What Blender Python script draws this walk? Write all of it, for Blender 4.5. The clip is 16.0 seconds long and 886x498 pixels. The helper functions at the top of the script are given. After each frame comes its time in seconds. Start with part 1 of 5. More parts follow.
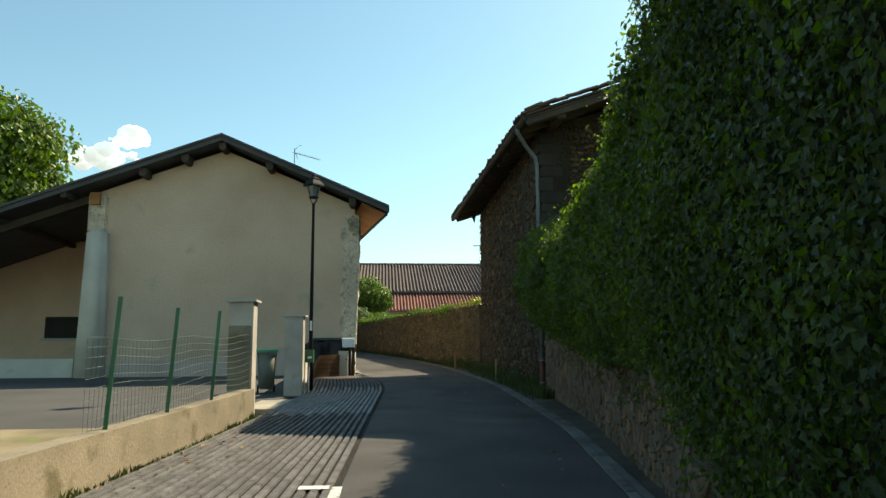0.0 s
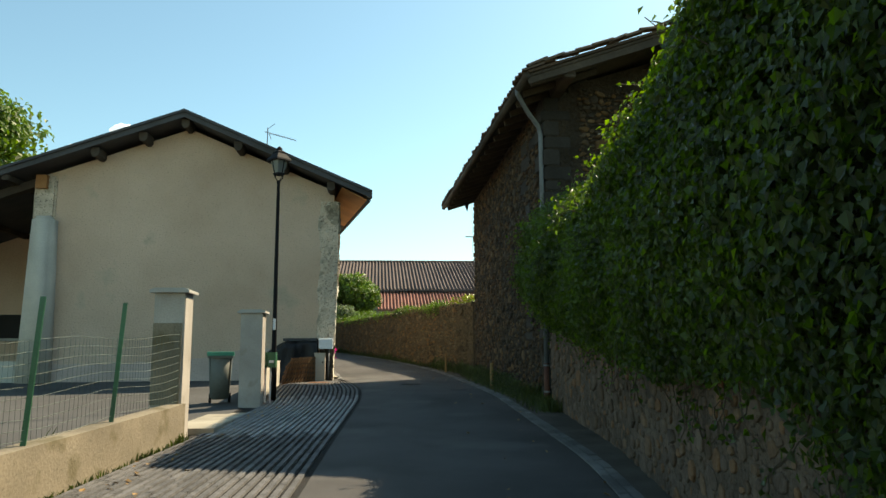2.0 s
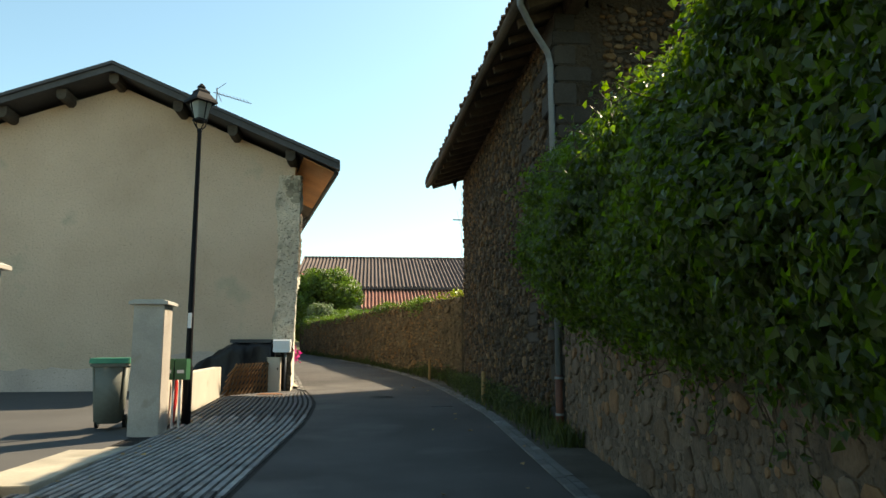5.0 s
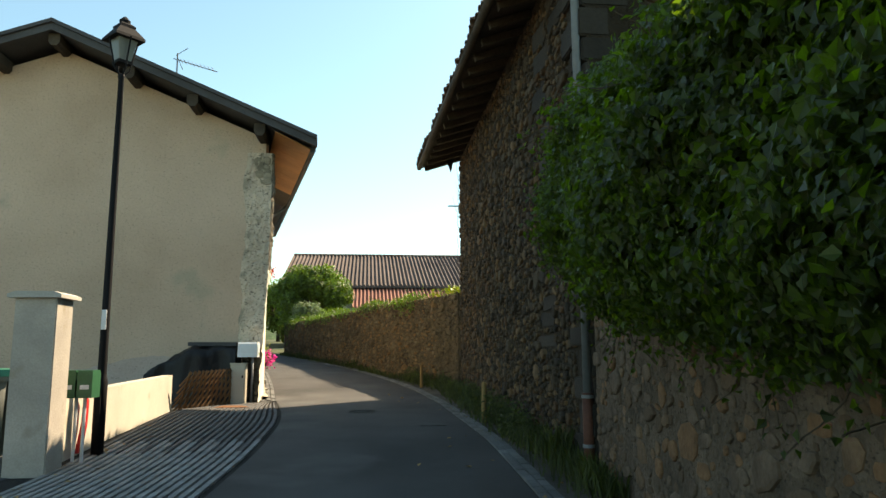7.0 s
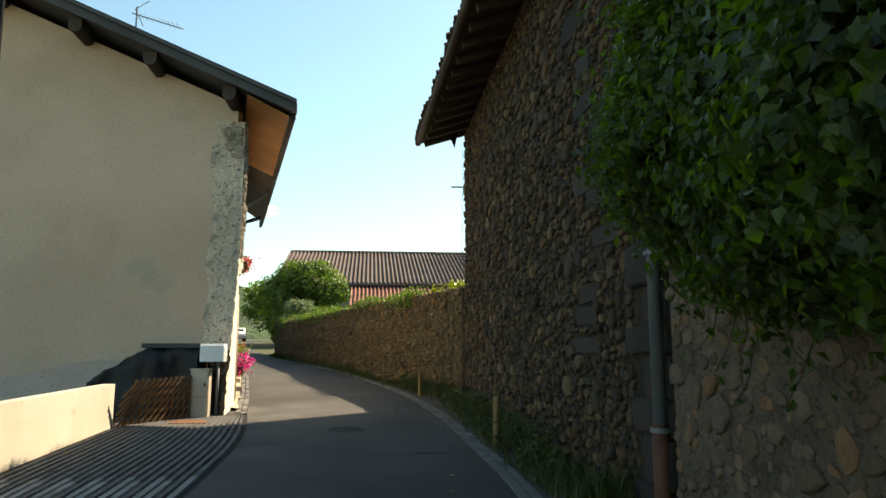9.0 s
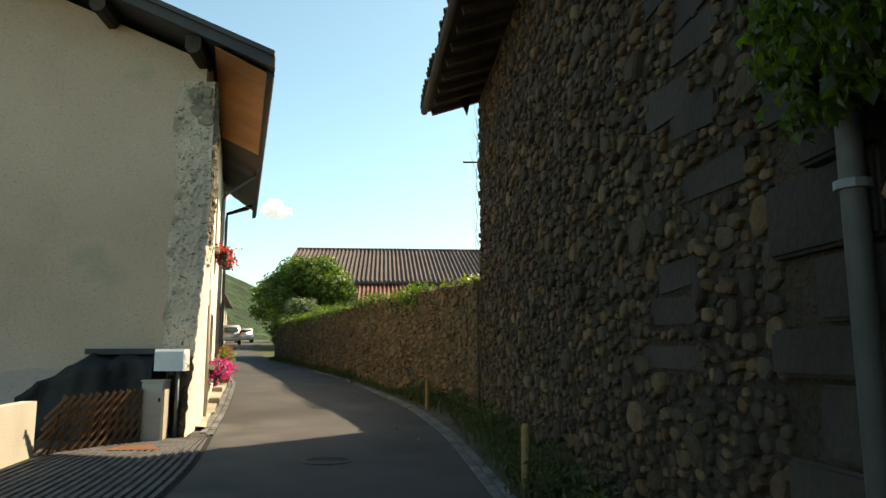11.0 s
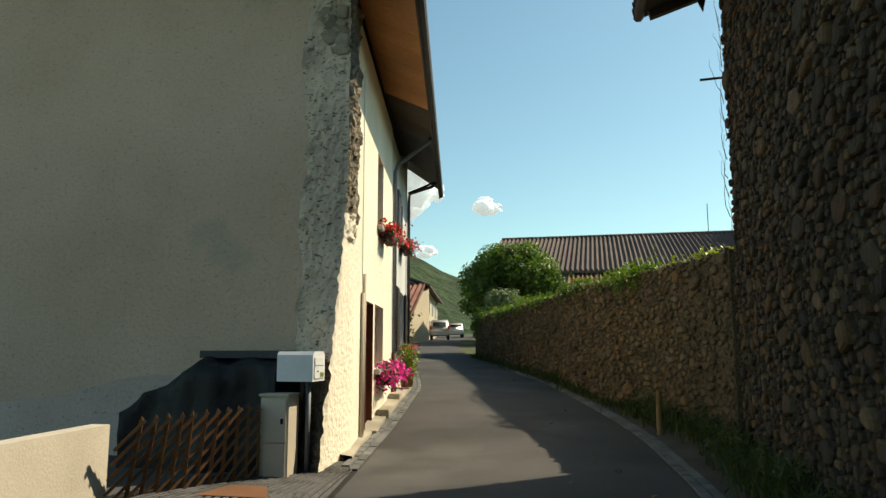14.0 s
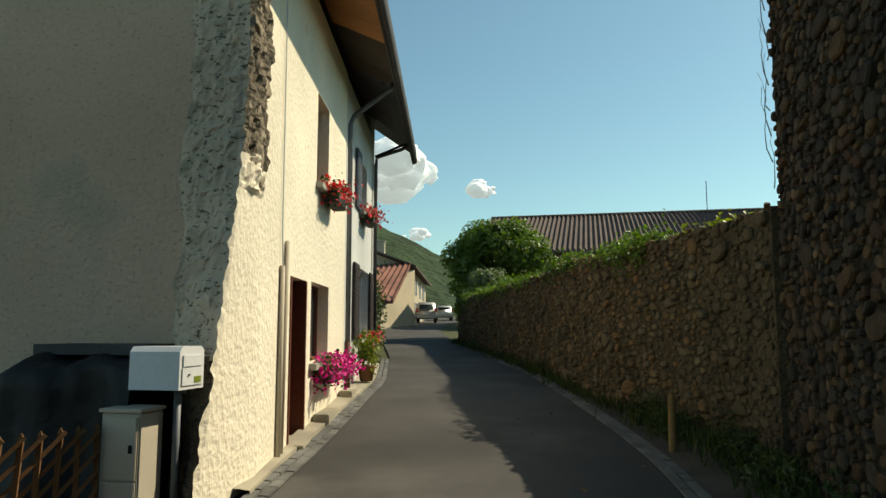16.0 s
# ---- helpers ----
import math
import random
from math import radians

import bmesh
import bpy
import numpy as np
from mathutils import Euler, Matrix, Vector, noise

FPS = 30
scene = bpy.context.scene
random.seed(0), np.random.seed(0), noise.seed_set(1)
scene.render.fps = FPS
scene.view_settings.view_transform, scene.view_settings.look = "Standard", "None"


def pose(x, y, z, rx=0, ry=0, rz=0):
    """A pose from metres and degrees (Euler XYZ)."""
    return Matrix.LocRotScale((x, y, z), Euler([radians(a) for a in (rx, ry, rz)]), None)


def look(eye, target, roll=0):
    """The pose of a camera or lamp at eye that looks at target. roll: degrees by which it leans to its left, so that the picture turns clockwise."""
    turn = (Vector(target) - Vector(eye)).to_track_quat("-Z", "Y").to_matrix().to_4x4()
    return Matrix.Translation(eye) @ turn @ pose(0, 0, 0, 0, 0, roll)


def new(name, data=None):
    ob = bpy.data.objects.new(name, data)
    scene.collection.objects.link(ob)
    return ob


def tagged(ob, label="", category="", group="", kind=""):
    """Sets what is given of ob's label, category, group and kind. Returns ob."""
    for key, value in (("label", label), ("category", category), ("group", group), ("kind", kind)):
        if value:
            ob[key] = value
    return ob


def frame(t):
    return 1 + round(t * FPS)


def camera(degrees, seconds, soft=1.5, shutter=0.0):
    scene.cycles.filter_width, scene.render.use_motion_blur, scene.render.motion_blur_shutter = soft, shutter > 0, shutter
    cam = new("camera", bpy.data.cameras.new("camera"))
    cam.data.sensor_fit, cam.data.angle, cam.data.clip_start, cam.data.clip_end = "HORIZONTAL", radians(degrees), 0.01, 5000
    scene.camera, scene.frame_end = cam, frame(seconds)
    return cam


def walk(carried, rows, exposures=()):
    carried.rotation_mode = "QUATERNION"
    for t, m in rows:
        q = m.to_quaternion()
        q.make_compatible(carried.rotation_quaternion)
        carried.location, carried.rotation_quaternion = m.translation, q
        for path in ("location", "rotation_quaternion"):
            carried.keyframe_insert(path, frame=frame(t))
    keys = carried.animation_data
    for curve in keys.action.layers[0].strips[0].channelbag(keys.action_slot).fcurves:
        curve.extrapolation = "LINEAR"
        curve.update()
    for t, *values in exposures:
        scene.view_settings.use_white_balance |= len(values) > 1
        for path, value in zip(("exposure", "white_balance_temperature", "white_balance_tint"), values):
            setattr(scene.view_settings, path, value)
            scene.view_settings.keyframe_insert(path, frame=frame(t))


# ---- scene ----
cam = camera(64.0, 16.0)
METRES, EYE, TILT, LEAN, TURN = 21.3, 1.5, 0.0, 0.0, -4.8
ROWS = [
    (0.0, 0.0, 0.0, 0.0, 0.06, 8.32, 0.41),
    (0.5, 0.0028, 0.033, -0.0014, -0.06, 8.35, 0.44),
    (1.0, 0.0016, 0.065, -0.001, -0.18, 8.33, 0.4),
    (1.5, 0.0037, 0.0964, -0.0001, -0.31, 8.33, 0.36),
    (2.0, 0.0072, 0.1297, 0.0032, -0.46, 8.32, 0.38),
    (2.5, 0.0094, 0.1634, 0.0046, -0.57, 8.33, 0.36),
    (3.0, 0.014, 0.1967, 0.0046, -0.68, 8.35, 0.38),
    (3.5, 0.015, 0.2292, 0.0047, -0.78, 8.37, 0.34),
    (4.0, 0.0176, 0.2597, 0.0052, -0.89, 8.39, 0.32),
    (6.5, 0.0278, 0.4168, 0.0114, -1.25, 8.43, 0.23),
    (7.0, 0.0289, 0.4479, 0.0126, -1.33, 8.44, 0.25),
    (7.5, 0.0291, 0.4789, 0.0148, -1.38, 8.46, 0.11),
    (8.0, 0.0334, 0.5098, 0.0161, -1.48, 8.44, 0.26),
    (8.5, 0.0333, 0.5406, 0.016, -1.36, 8.44, 0.16),
    (11.0, 0.0374, 0.6953, 0.0219, -0.02, 8.46, 0.12),
    (11.5, 0.0381, 0.7261, 0.0218, 0.17, 8.46, 0.15),
    (12.0, 0.035, 0.7558, 0.0233, 0.9, 8.46, 0.16),
    (12.5, 0.0315, 0.785, 0.0253, 4.18, 8.46, 0.13),
    (13.0, 0.0302, 0.8137, 0.0276, 10.4, 8.53, 0.19),
    (13.5, 0.0278, 0.8439, 0.0286, 16.02, 8.53, 0.05),
    (14.0, 0.0266, 0.8745, 0.0276, 17.08, 8.02, 0.06),
    (14.5, 0.0226, 0.9054, 0.0275, 17.04, 7.02, 0.06),
    (15.0, 0.0208, 0.9354, 0.0278, 16.81, 6.64, 0.05),
    (15.5, 0.0185, 0.9665, 0.0292, 16.65, 6.64, 0.08),
    (16.0, 0.0153, 0.9957, 0.0319, 16.55, 6.61, 0.04),
]
walk(cam, [(t, pose(0, 0, EYE, TILT, LEAN, TURN) @ pose(METRES * x, METRES * y, METRES * z, 90 + pitch, roll, yaw)) for t, x, y, z, yaw, pitch, roll in ROWS],
     [(0.0, 0.72, 8300, 5), (3.5, 0.93, 8600, 9), (7.0, 1.14, 8900, 11), (11.0, 0.84, 8900, 11), (12.5, 0.6, 8500, 9), (14.5, 0.2, 8100, 5), (16.0, 0.0, 8000, 3)])

# ---- light ----
SUN_TO = Vector((0.80, 0.66, 1.0)).normalized()
world = bpy.data.worlds.new("world")
scene.world = world
world.use_nodes = True
wn = world.node_tree.nodes
wsky = wn.new("ShaderNodeTexSky")
wsky.sky_type = "NISHITA"
wsky.sun_disc = False
wsky.sun_elevation = math.asin(SUN_TO.z)
wsky.sun_rotation = math.atan2(SUN_TO.x, SUN_TO.y)
wsky.air_density, wsky.dust_density, wsky.ozone_density = 1.0, 0.6, 1.0
wtint = wn.new("ShaderNodeMix")
wtint.data_type, wtint.blend_type = "RGBA", "MULTIPLY"
wtint.inputs[0].default_value = 1.0
wtint.inputs[7].default_value = (0.715, 0.995, 1.015, 1)
world.node_tree.links.new(wsky.outputs[0], wtint.inputs[6])
world.node_tree.links.new(wtint.outputs[2], wn["Background"].inputs[0])
wn["Background"].inputs[1].default_value = 0.135
sun = new("sun", bpy.data.lights.new("sun", "SUN"))
sun.data.energy, sun.data.angle, sun.data.color = 5.0, radians(0.55), (1.0, 0.93, 0.82)
sun.matrix_world = look((0, 0, 40), Vector((0, 0, 40)) - SUN_TO)


# ---- materials ----
def mat(name, colour, rough=0.8, metal=0.0, vary=0.18, grain=30.0, blotch=1.2, bump=0.3, dist=0.01, tint=None, spec=0.3, per=0.0, island=0.0, stain=None, stain_at=0.62, stain_scale=0.8, trans=None, palette=None, pits=None):
    """Colour with blotches and grain at two scales, fine relief, optional stains and per-piece variation."""
    m = bpy.data.materials.new(name)
    m.use_nodes = True
    nt = m.node_tree
    n, l = nt.nodes, nt.links.new
    p = n["Principled BSDF"]
    p.inputs["Roughness"].default_value, p.inputs["Metallic"].default_value = rough, metal
    p.inputs["Specular IOR Level"].default_value = spec
    tc = n.new("ShaderNodeTexCoord")
    def noise_at(scale, detail=5):
        t = n.new("ShaderNodeTexNoise")
        t.inputs["Scale"].default_value, t.inputs["Detail"].default_value = scale, detail
        l(tc.outputs["Object"], t.inputs["Vector"])
        return t
    def ramp(src, a, b):
        r = n.new("ShaderNodeMapRange")
        r.inputs["From Min"].default_value, r.inputs["From Max"].default_value = a, b
        l(src, r.inputs["Value"])
        return r.outputs[0]
    def mix(fac, a, b, kind="MIX"):
        x = n.new("ShaderNodeMix")
        x.data_type, x.blend_type = "RGBA", kind
        for sock, v in ((x.inputs[0], fac), (x.inputs[6], a), (x.inputs[7], b)):
            if isinstance(v, (int, float)):
                sock.default_value = v
            elif isinstance(v, tuple):
                sock.default_value = (*v, 1)
            else:
                l(v, sock)
        return x.outputs[2]
    big, fine = noise_at(blotch, 6), noise_at(grain, 6)
    dark = tuple(c * (1 - 2 * vary) for c in colour)
    light = tint or tuple(min(0.95, c * (1 + vary)) for c in colour)
    c = mix(ramp(big.outputs[0], 0.3, 0.7), dark, light)
    c = mix(ramp(fine.outputs[0], 0.25, 0.75), mix(1.0, c, tuple(1 - 1.6 * vary for _ in range(3)), "MULTIPLY"), c)
    if stain:
        st = noise_at(stain_scale, 9)
        c = mix(ramp(st.outputs[0], stain_at, stain_at + 0.1), c, stain)
    if pits:
        scale, amount, at = pits
        pm = n.new("ShaderNodeMapping")
        pm.inputs["Scale"].default_value = (1.0, 1.0, 2.0)
        l(tc.outputs["Object"], pm.inputs["Vector"])
        pt_n = n.new("ShaderNodeTexNoise")
        pt_n.inputs["Scale"].default_value, pt_n.inputs["Detail"].default_value, pt_n.inputs["Roughness"].default_value = scale, 4, 0.62
        l(pm.outputs[0], pt_n.inputs["Vector"])
        c = mix(ramp(pt_n.outputs[0], at, at + 0.035), c, mix(1.0, c, (1 - amount,) * 3, "MULTIPLY"))
    if palette:
        if per:
            rnd = n.new("ShaderNodeObjectInfo").outputs["Random"]
        else:
            rnd = n.new("ShaderNodeNewGeometry").outputs["Random Per Island"]
        cr_n = n.new("ShaderNodeValToRGB")
        cr_n.color_ramp.interpolation = "CONSTANT"
        el = cr_n.color_ramp.elements
        el.remove(el[1])
        for k, col in enumerate(palette):
            e = el[0] if k == 0 else el.new(k / len(palette))
            e.color = (*col, 1)
        l(rnd, cr_n.inputs[0])
        c = mix(1.0, c, cr_n.outputs[0], "MULTIPLY")
    if per and not palette:
        oi = n.new("ShaderNodeObjectInfo")
        c = mix(1.0, c, mix(oi.outputs["Random"], (1 - per,) * 3, (1 + per,) * 3), "MULTIPLY")
    if island and not palette:
        ge = n.new("ShaderNodeNewGeometry")
        c = mix(1.0, c, mix(ge.outputs["Random Per Island"], (1 - island, 1 - island * 0.95, 1 - island * 0.85), (1 + island, 1 + island * 0.9, 1 + island * 0.7)), "MULTIPLY")
    l(c, p.inputs["Base Color"])
    if bump:
        b = n.new("ShaderNodeBump")
        b.inputs["Strength"].default_value, b.inputs["Distance"].default_value = bump, dist
        l(fine.outputs[0], b.inputs["Height"])
        l(b.outputs[0], p.inputs["Normal"])
    if trans:
        t = n.new("ShaderNodeBsdfTranslucent")
        l(mix(1.0, c, trans, "MULTIPLY"), t.inputs[0])
        a = n.new("ShaderNodeAddShader")
        l(p.outputs[0], a.inputs[0])
        l(t.outputs[0], a.inputs[1])
        l(a.outputs[0], n["Material Output"].inputs[0])
    return m


M_ASPHALT = mat("asphalt", (0.086, 0.081, 0.078), 0.88, grain=130, blotch=0.5, bump=0.7, dist=0.012, vary=0.2, stain=(0.10, 0.094, 0.089), stain_at=0.56, stain_scale=0.45, pits=(60, 0.35, 0.60))
M_YARD = mat("yard_asphalt", (0.085, 0.083, 0.08), 0.9, grain=120, blotch=0.4, vary=0.15)
M_GRAVEL = mat("yellow_gravel", (0.32, 0.26, 0.16), 0.95, grain=60, blotch=0.9, bump=0.6, dist=0.02, vary=0.18, stain=(0.16, 0.18, 0.06), stain_at=0.62, stain_scale=1.3)
M_SOIL = mat("soil_and_grass", (0.10, 0.11, 0.045), 0.95, grain=14, blotch=0.2, bump=0.8, dist=0.05, vary=0.25)
M_VERGE = mat("verge_gravel", (0.11, 0.095, 0.075), 0.95, grain=70, blotch=1.5, bump=0.8, dist=0.02, vary=0.25)
M_PAVER = mat("ribbed_concrete", (0.16, 0.156, 0.155), 0.88, grain=60, blotch=5.0, bump=0.8, dist=0.015, vary=0.2, per=0.18, pits=(45, 0.5, 0.60))
M_PALE_PAVER = mat("pale_ribbed_concrete", (0.30, 0.30, 0.295), 0.85, grain=60, blotch=4.0, bump=0.7, dist=0.015, vary=0.18, per=0.15, pits=(45, 0.4, 0.62))
M_JOINT = mat("joint_grit", (0.034, 0.031, 0.028), 0.95, grain=110, bump=1.0, dist=0.02, vary=0.3, stain=(0.16, 0.14, 0.11), stain_at=0.66, stain_scale=38)
M_SETT = mat("granite_sett", (0.17, 0.17, 0.165), 0.85, grain=80, bump=0.5, vary=0.18, per=0.22)
M_APRON = mat("apron_concrete", (0.42, 0.38, 0.30), 0.9, grain=70, blotch=1.5, vary=0.14, stain=(0.25, 0.22, 0.17), stain_at=0.6)
M_WHITE_PAINT = mat("road_paint", (0.72, 0.72, 0.70), 0.8, grain=60, vary=0.12, stain=(0.2, 0.2, 0.2), stain_at=0.58, stain_scale=9)
# one cream render, albedo lowered for the shaded gable, raised for the sunlit street
M_SHADED_RENDER = mat("shaded_cream_render", (0.625, 0.43, 0.305), 0.95, grain=17, blotch=0.45, bump=0.9, dist=0.03, vary=0.07, tint=(0.69, 0.49, 0.365), stain=(0.46, 0.36, 0.26), stain_at=0.62, stain_scale=0.9, pits=(17, 0.34, 0.60))
M_SUNLIT_RENDER = mat("sunlit_cream_render", (0.88, 0.80, 0.65), 0.95, grain=14, blotch=0.7, bump=0.8, dist=0.03, vary=0.06, stain=(0.70, 0.58, 0.40), stain_at=0.66, stain_scale=1.4)
M_HOUSE2 = mat("grey_white_render", (0.62, 0.62, 0.60), 0.95, grain=30, blotch=0.8, bump=0.3, vary=0.08)
M_OLD_LIME = mat("flaking_lime", (0.70, 0.55, 0.42), 0.95, grain=14, blotch=1.8, bump=1.0, dist=0.05, vary=0.14, stain=(0.34, 0.28, 0.21), stain_at=0.55, stain_scale=2.2, pits=(13, 0.75, 0.59))
M_BARE_CORNER = mat("bare_dark_masonry", (0.17, 0.13, 0.09), 0.95, grain=16, blotch=3.0, bump=1.0, dist=0.05, vary=0.24, stain=(0.30, 0.24, 0.17), stain_at=0.6, stain_scale=5, pits=(12, 0.6, 0.58))
M_RUBBLE_CORNER = mat("rubble_corner", (0.25, 0.205, 0.15), 0.95, grain=18, blotch=4.0, bump=1.0, dist=0.05, vary=0.22, stain=(0.46, 0.40, 0.30), stain_at=0.62, stain_scale=3.5, pits=(11, 0.6, 0.58))
M_WHITEWASH = mat("whitewash", (0.60, 0.52, 0.43), 0.95, grain=24, blotch=0.8, bump=0.4, dist=0.02, vary=0.10)
M_PLINTH = mat("flaking_pale_base", (0.60, 0.455, 0.385), 0.95, grain=24, blotch=0.8, bump=0.7, dist=0.02, vary=0.10, pits=(9, 0.35, 0.62))
M_WALL_CONC = mat("stained_concrete", (0.31, 0.26, 0.185), 0.95, grain=34, blotch=0.9, bump=0.5, dist=0.012, vary=0.18, stain=(0.15, 0.125, 0.075), stain_at=0.53, stain_scale=2.4, pits=(12, 0.25, 0.62))
M_PILLAR = mat("pillar_render", (0.48, 0.435, 0.38), 0.95, grain=45, blotch=1.6, vary=0.12, bump=0.5, stain=(0.30, 0.26, 0.20), stain_at=0.62, stain_scale=2.4)
M_CAP = mat("cap_concrete", (0.46, 0.44, 0.40), 0.9, grain=50, vary=0.12)
M_LOW_WHITE = mat("white_rendered_wall", (0.56, 0.51, 0.425), 0.95, grain=40, blotch=1.0, vary=0.08, bump=0.5, stain=(0.36, 0.32, 0.24), stain_at=0.62, stain_scale=1.8)
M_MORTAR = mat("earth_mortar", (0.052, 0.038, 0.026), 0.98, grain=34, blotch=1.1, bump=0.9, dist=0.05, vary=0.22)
vn = M_MORTAR.node_tree.nodes
vo = vn.new("ShaderNodeTexVoronoi")
vo.inputs["Scale"].default_value = 11.0
vtc = vn.new("ShaderNodeTexCoord")
vb = vn.new("ShaderNodeBump")
vb.inputs["Strength"].default_value, vb.inputs["Distance"].default_value = 0.8, 0.04
vb.invert = True
M_MORTAR.node_tree.links.new(vtc.outputs["Object"], vo.inputs["Vector"])
M_MORTAR.node_tree.links.new(vo.outputs["Distance"], vb.inputs["Height"])
M_MORTAR.node_tree.links.new(vn["Bump"].outputs[0], vb.inputs["Normal"])
M_MORTAR.node_tree.links.new(vb.outputs[0], vn["Principled BSDF"].inputs["Normal"])
STONES = [(0.62, 0.66, 0.74), (0.85, 0.85, 0.82), (1.0, 1.0, 1.0), (1.5, 1.2, 0.8), (0.7, 0.66, 0.6), (1.1, 0.85, 0.66), (0.9, 0.9, 0.84), (1.9, 1.7, 1.4), (0.5, 0.52, 0.56), (1.2, 1.1, 0.95)]
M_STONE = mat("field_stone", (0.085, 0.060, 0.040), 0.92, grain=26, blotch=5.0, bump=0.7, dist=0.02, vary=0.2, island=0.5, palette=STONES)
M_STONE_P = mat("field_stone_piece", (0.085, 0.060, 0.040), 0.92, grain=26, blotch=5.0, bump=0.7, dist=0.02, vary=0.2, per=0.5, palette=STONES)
SOFT = [(0.8, 0.8, 0.82), (1, 1, 1), (1.2, 1.05, 0.9), (0.75, 0.7, 0.65), (1.3, 1.0, 0.75), (0.95, 0.95, 0.95)]
M_IVY_STONE = mat("rosy_wall_stone", (0.18, 0.125, 0.09), 0.95, grain=26, blotch=4.0, bump=0.7, dist=0.02, vary=0.2, island=0.4, palette=SOFT)
M_IVY_STONE_P = mat("rosy_wall_stone_piece", (0.18, 0.125, 0.09), 0.95, grain=26, blotch=4.0, bump=0.7, dist=0.02, vary=0.2, per=0.4, palette=SOFT)
M_IVY_MORTAR = mat("smeared_earth_mortar", (0.165, 0.118, 0.086), 0.98, grain=20, blotch=2.2, bump=1.0, dist=0.05, vary=0.24, pits=(16, 0.5, 0.58))
M_GSTONE = mat("sandy_stone", (0.175, 0.135, 0.082), 0.92, grain=26, blotch=4.0, bump=0.7, dist=0.02, vary=0.2, island=0.38, palette=SOFT)
M_CORNER = mat("corner_stone", (0.38, 0.31, 0.225), 0.95, grain=30, blotch=3.0, bump=0.6, dist=0.02, vary=0.2, per=0.25)
M_GMORTAR = mat("sandy_mortar", (0.13, 0.094, 0.056), 0.98, grain=22, blotch=1.6, bump=1.0, dist=0.05, vary=0.26, pits=(18, 0.6, 0.56))
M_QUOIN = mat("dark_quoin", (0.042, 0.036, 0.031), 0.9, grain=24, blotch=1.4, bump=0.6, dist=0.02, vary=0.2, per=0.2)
M_OLD_WOOD = mat("weathered_timber", (0.085, 0.065, 0.05), 0.9, grain=18, vary=0.22)
M_FASCIA = mat("dark_fascia", (0.075, 0.072, 0.075), 0.7, grain=20, vary=0.15)
M_PINE = mat("orange_pine", (0.46, 0.20, 0.07), 0.65, grain=14, blotch=1.0, vary=0.14, bump=0.15, per=0.08)
M_TILE = mat("old_roof_tile", (0.13, 0.085, 0.06), 0.9, grain=24, blotch=0.7, vary=0.25, island=0.3)
M_FAR_TILE = mat("dark_corrugated_tile", (0.13, 0.095, 0.085), 0.9, grain=8, blotch=0.4, vary=0.16, bump=0.2)
M_RED_TILE = mat("red_clay_tile", (0.30, 0.13, 0.095), 0.9, grain=8, blotch=0.5, vary=0.16, bump=0.2)
M_ZINC = mat("zinc", (0.20, 0.22, 0.24), 0.6, metal=0.4, grain=12, vary=0.14, bump=0.1)
M_RUST = mat("brown_cast_iron", (0.12, 0.045, 0.03), 0.7, grain=30, vary=0.2)
M_BLACK = mat("black_paint", (0.012, 0.012, 0.014), 0.7, grain=30, vary=0.15, bump=0.1, spec=0.12)
M_TARP = mat("black_tarpaulin", (0.011, 0.011, 0.013), 0.6, grain=8, vary=0.2, bump=0.5, dist=0.04, spec=0.4)
M_LATTICE = mat("stained_lattice_wood", (0.20, 0.10, 0.04), 0.8, grain=40, vary=0.2)
M_GREEN = mat("green_enamel", (0.02, 0.13, 0.055), 0.45, grain=30, vary=0.15, bump=0.1, spec=0.5)
M_BIN = mat("grey_green_plastic", (0.17, 0.18, 0.155), 0.6, grain=20, vary=0.1, bump=0.1)
M_LID = mat("green_plastic", (0.03, 0.22, 0.13), 0.5, grain=20, vary=0.1, bump=0.1)
M_WIRE = mat("galvanised_wire", (0.10, 0.13, 0.11), 0.6, metal=0.0, vary=0.1, bump=0)
M_CABINET = mat("beige_cabinet", (0.52, 0.46, 0.37), 0.7, grain=40, vary=0.06, bump=0.1)
M_WHITE_METAL = mat("white_enamel", (0.70, 0.72, 0.74), 0.45, grain=20, vary=0.05, bump=0.05, spec=0.5)
M_BROWN_DOOR = mat("brown_door_wood", (0.20, 0.065, 0.035), 0.6, grain=24, vary=0.2, bump=0.2)
M_DARK = mat("interior_shade", (0.03, 0.027, 0.025), 0.9, vary=0.1, bump=0)
M_CURTAIN = mat("net_curtain", (0.55, 0.55, 0.52), 0.9, grain=30, vary=0.1, bump=0)
M_SHUTTER = mat("blue_grey_shutter", (0.10, 0.12, 0.15), 0.7, grain=20, vary=0.15)
M_DARK_SHUTTER = mat("dark_brown_shutter", (0.035, 0.026, 0.024), 0.7, grain=20, vary=0.15)
M_RED = mat("red_plastic", (0.55, 0.02, 0.02), 0.5, grain=20, vary=0.1, bump=0)
M_LEAF = mat("ivy_leaf", (0.019, 0.032, 0.007), 0.5, grain=9, blotch=0.9, vary=0.22, bump=0, island=0.45, spec=0.22, trans=(4.2, 4.8, 0.6))
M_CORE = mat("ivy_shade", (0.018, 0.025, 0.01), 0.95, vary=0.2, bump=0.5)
M_TREE_LEAF = mat("tree_leaf", (0.09, 0.14, 0.025), 0.5, grain=6, blotch=0.5, vary=0.25, bump=0, island=0.35, trans=(0.72, 0.88, 0.16))
M_PALE_LEAF = mat("silvery_leaf", (0.20, 0.25, 0.15), 0.6, grain=6, blotch=0.5, vary=0.2, bump=0, island=0.3, trans=(0.4, 0.5, 0.2))
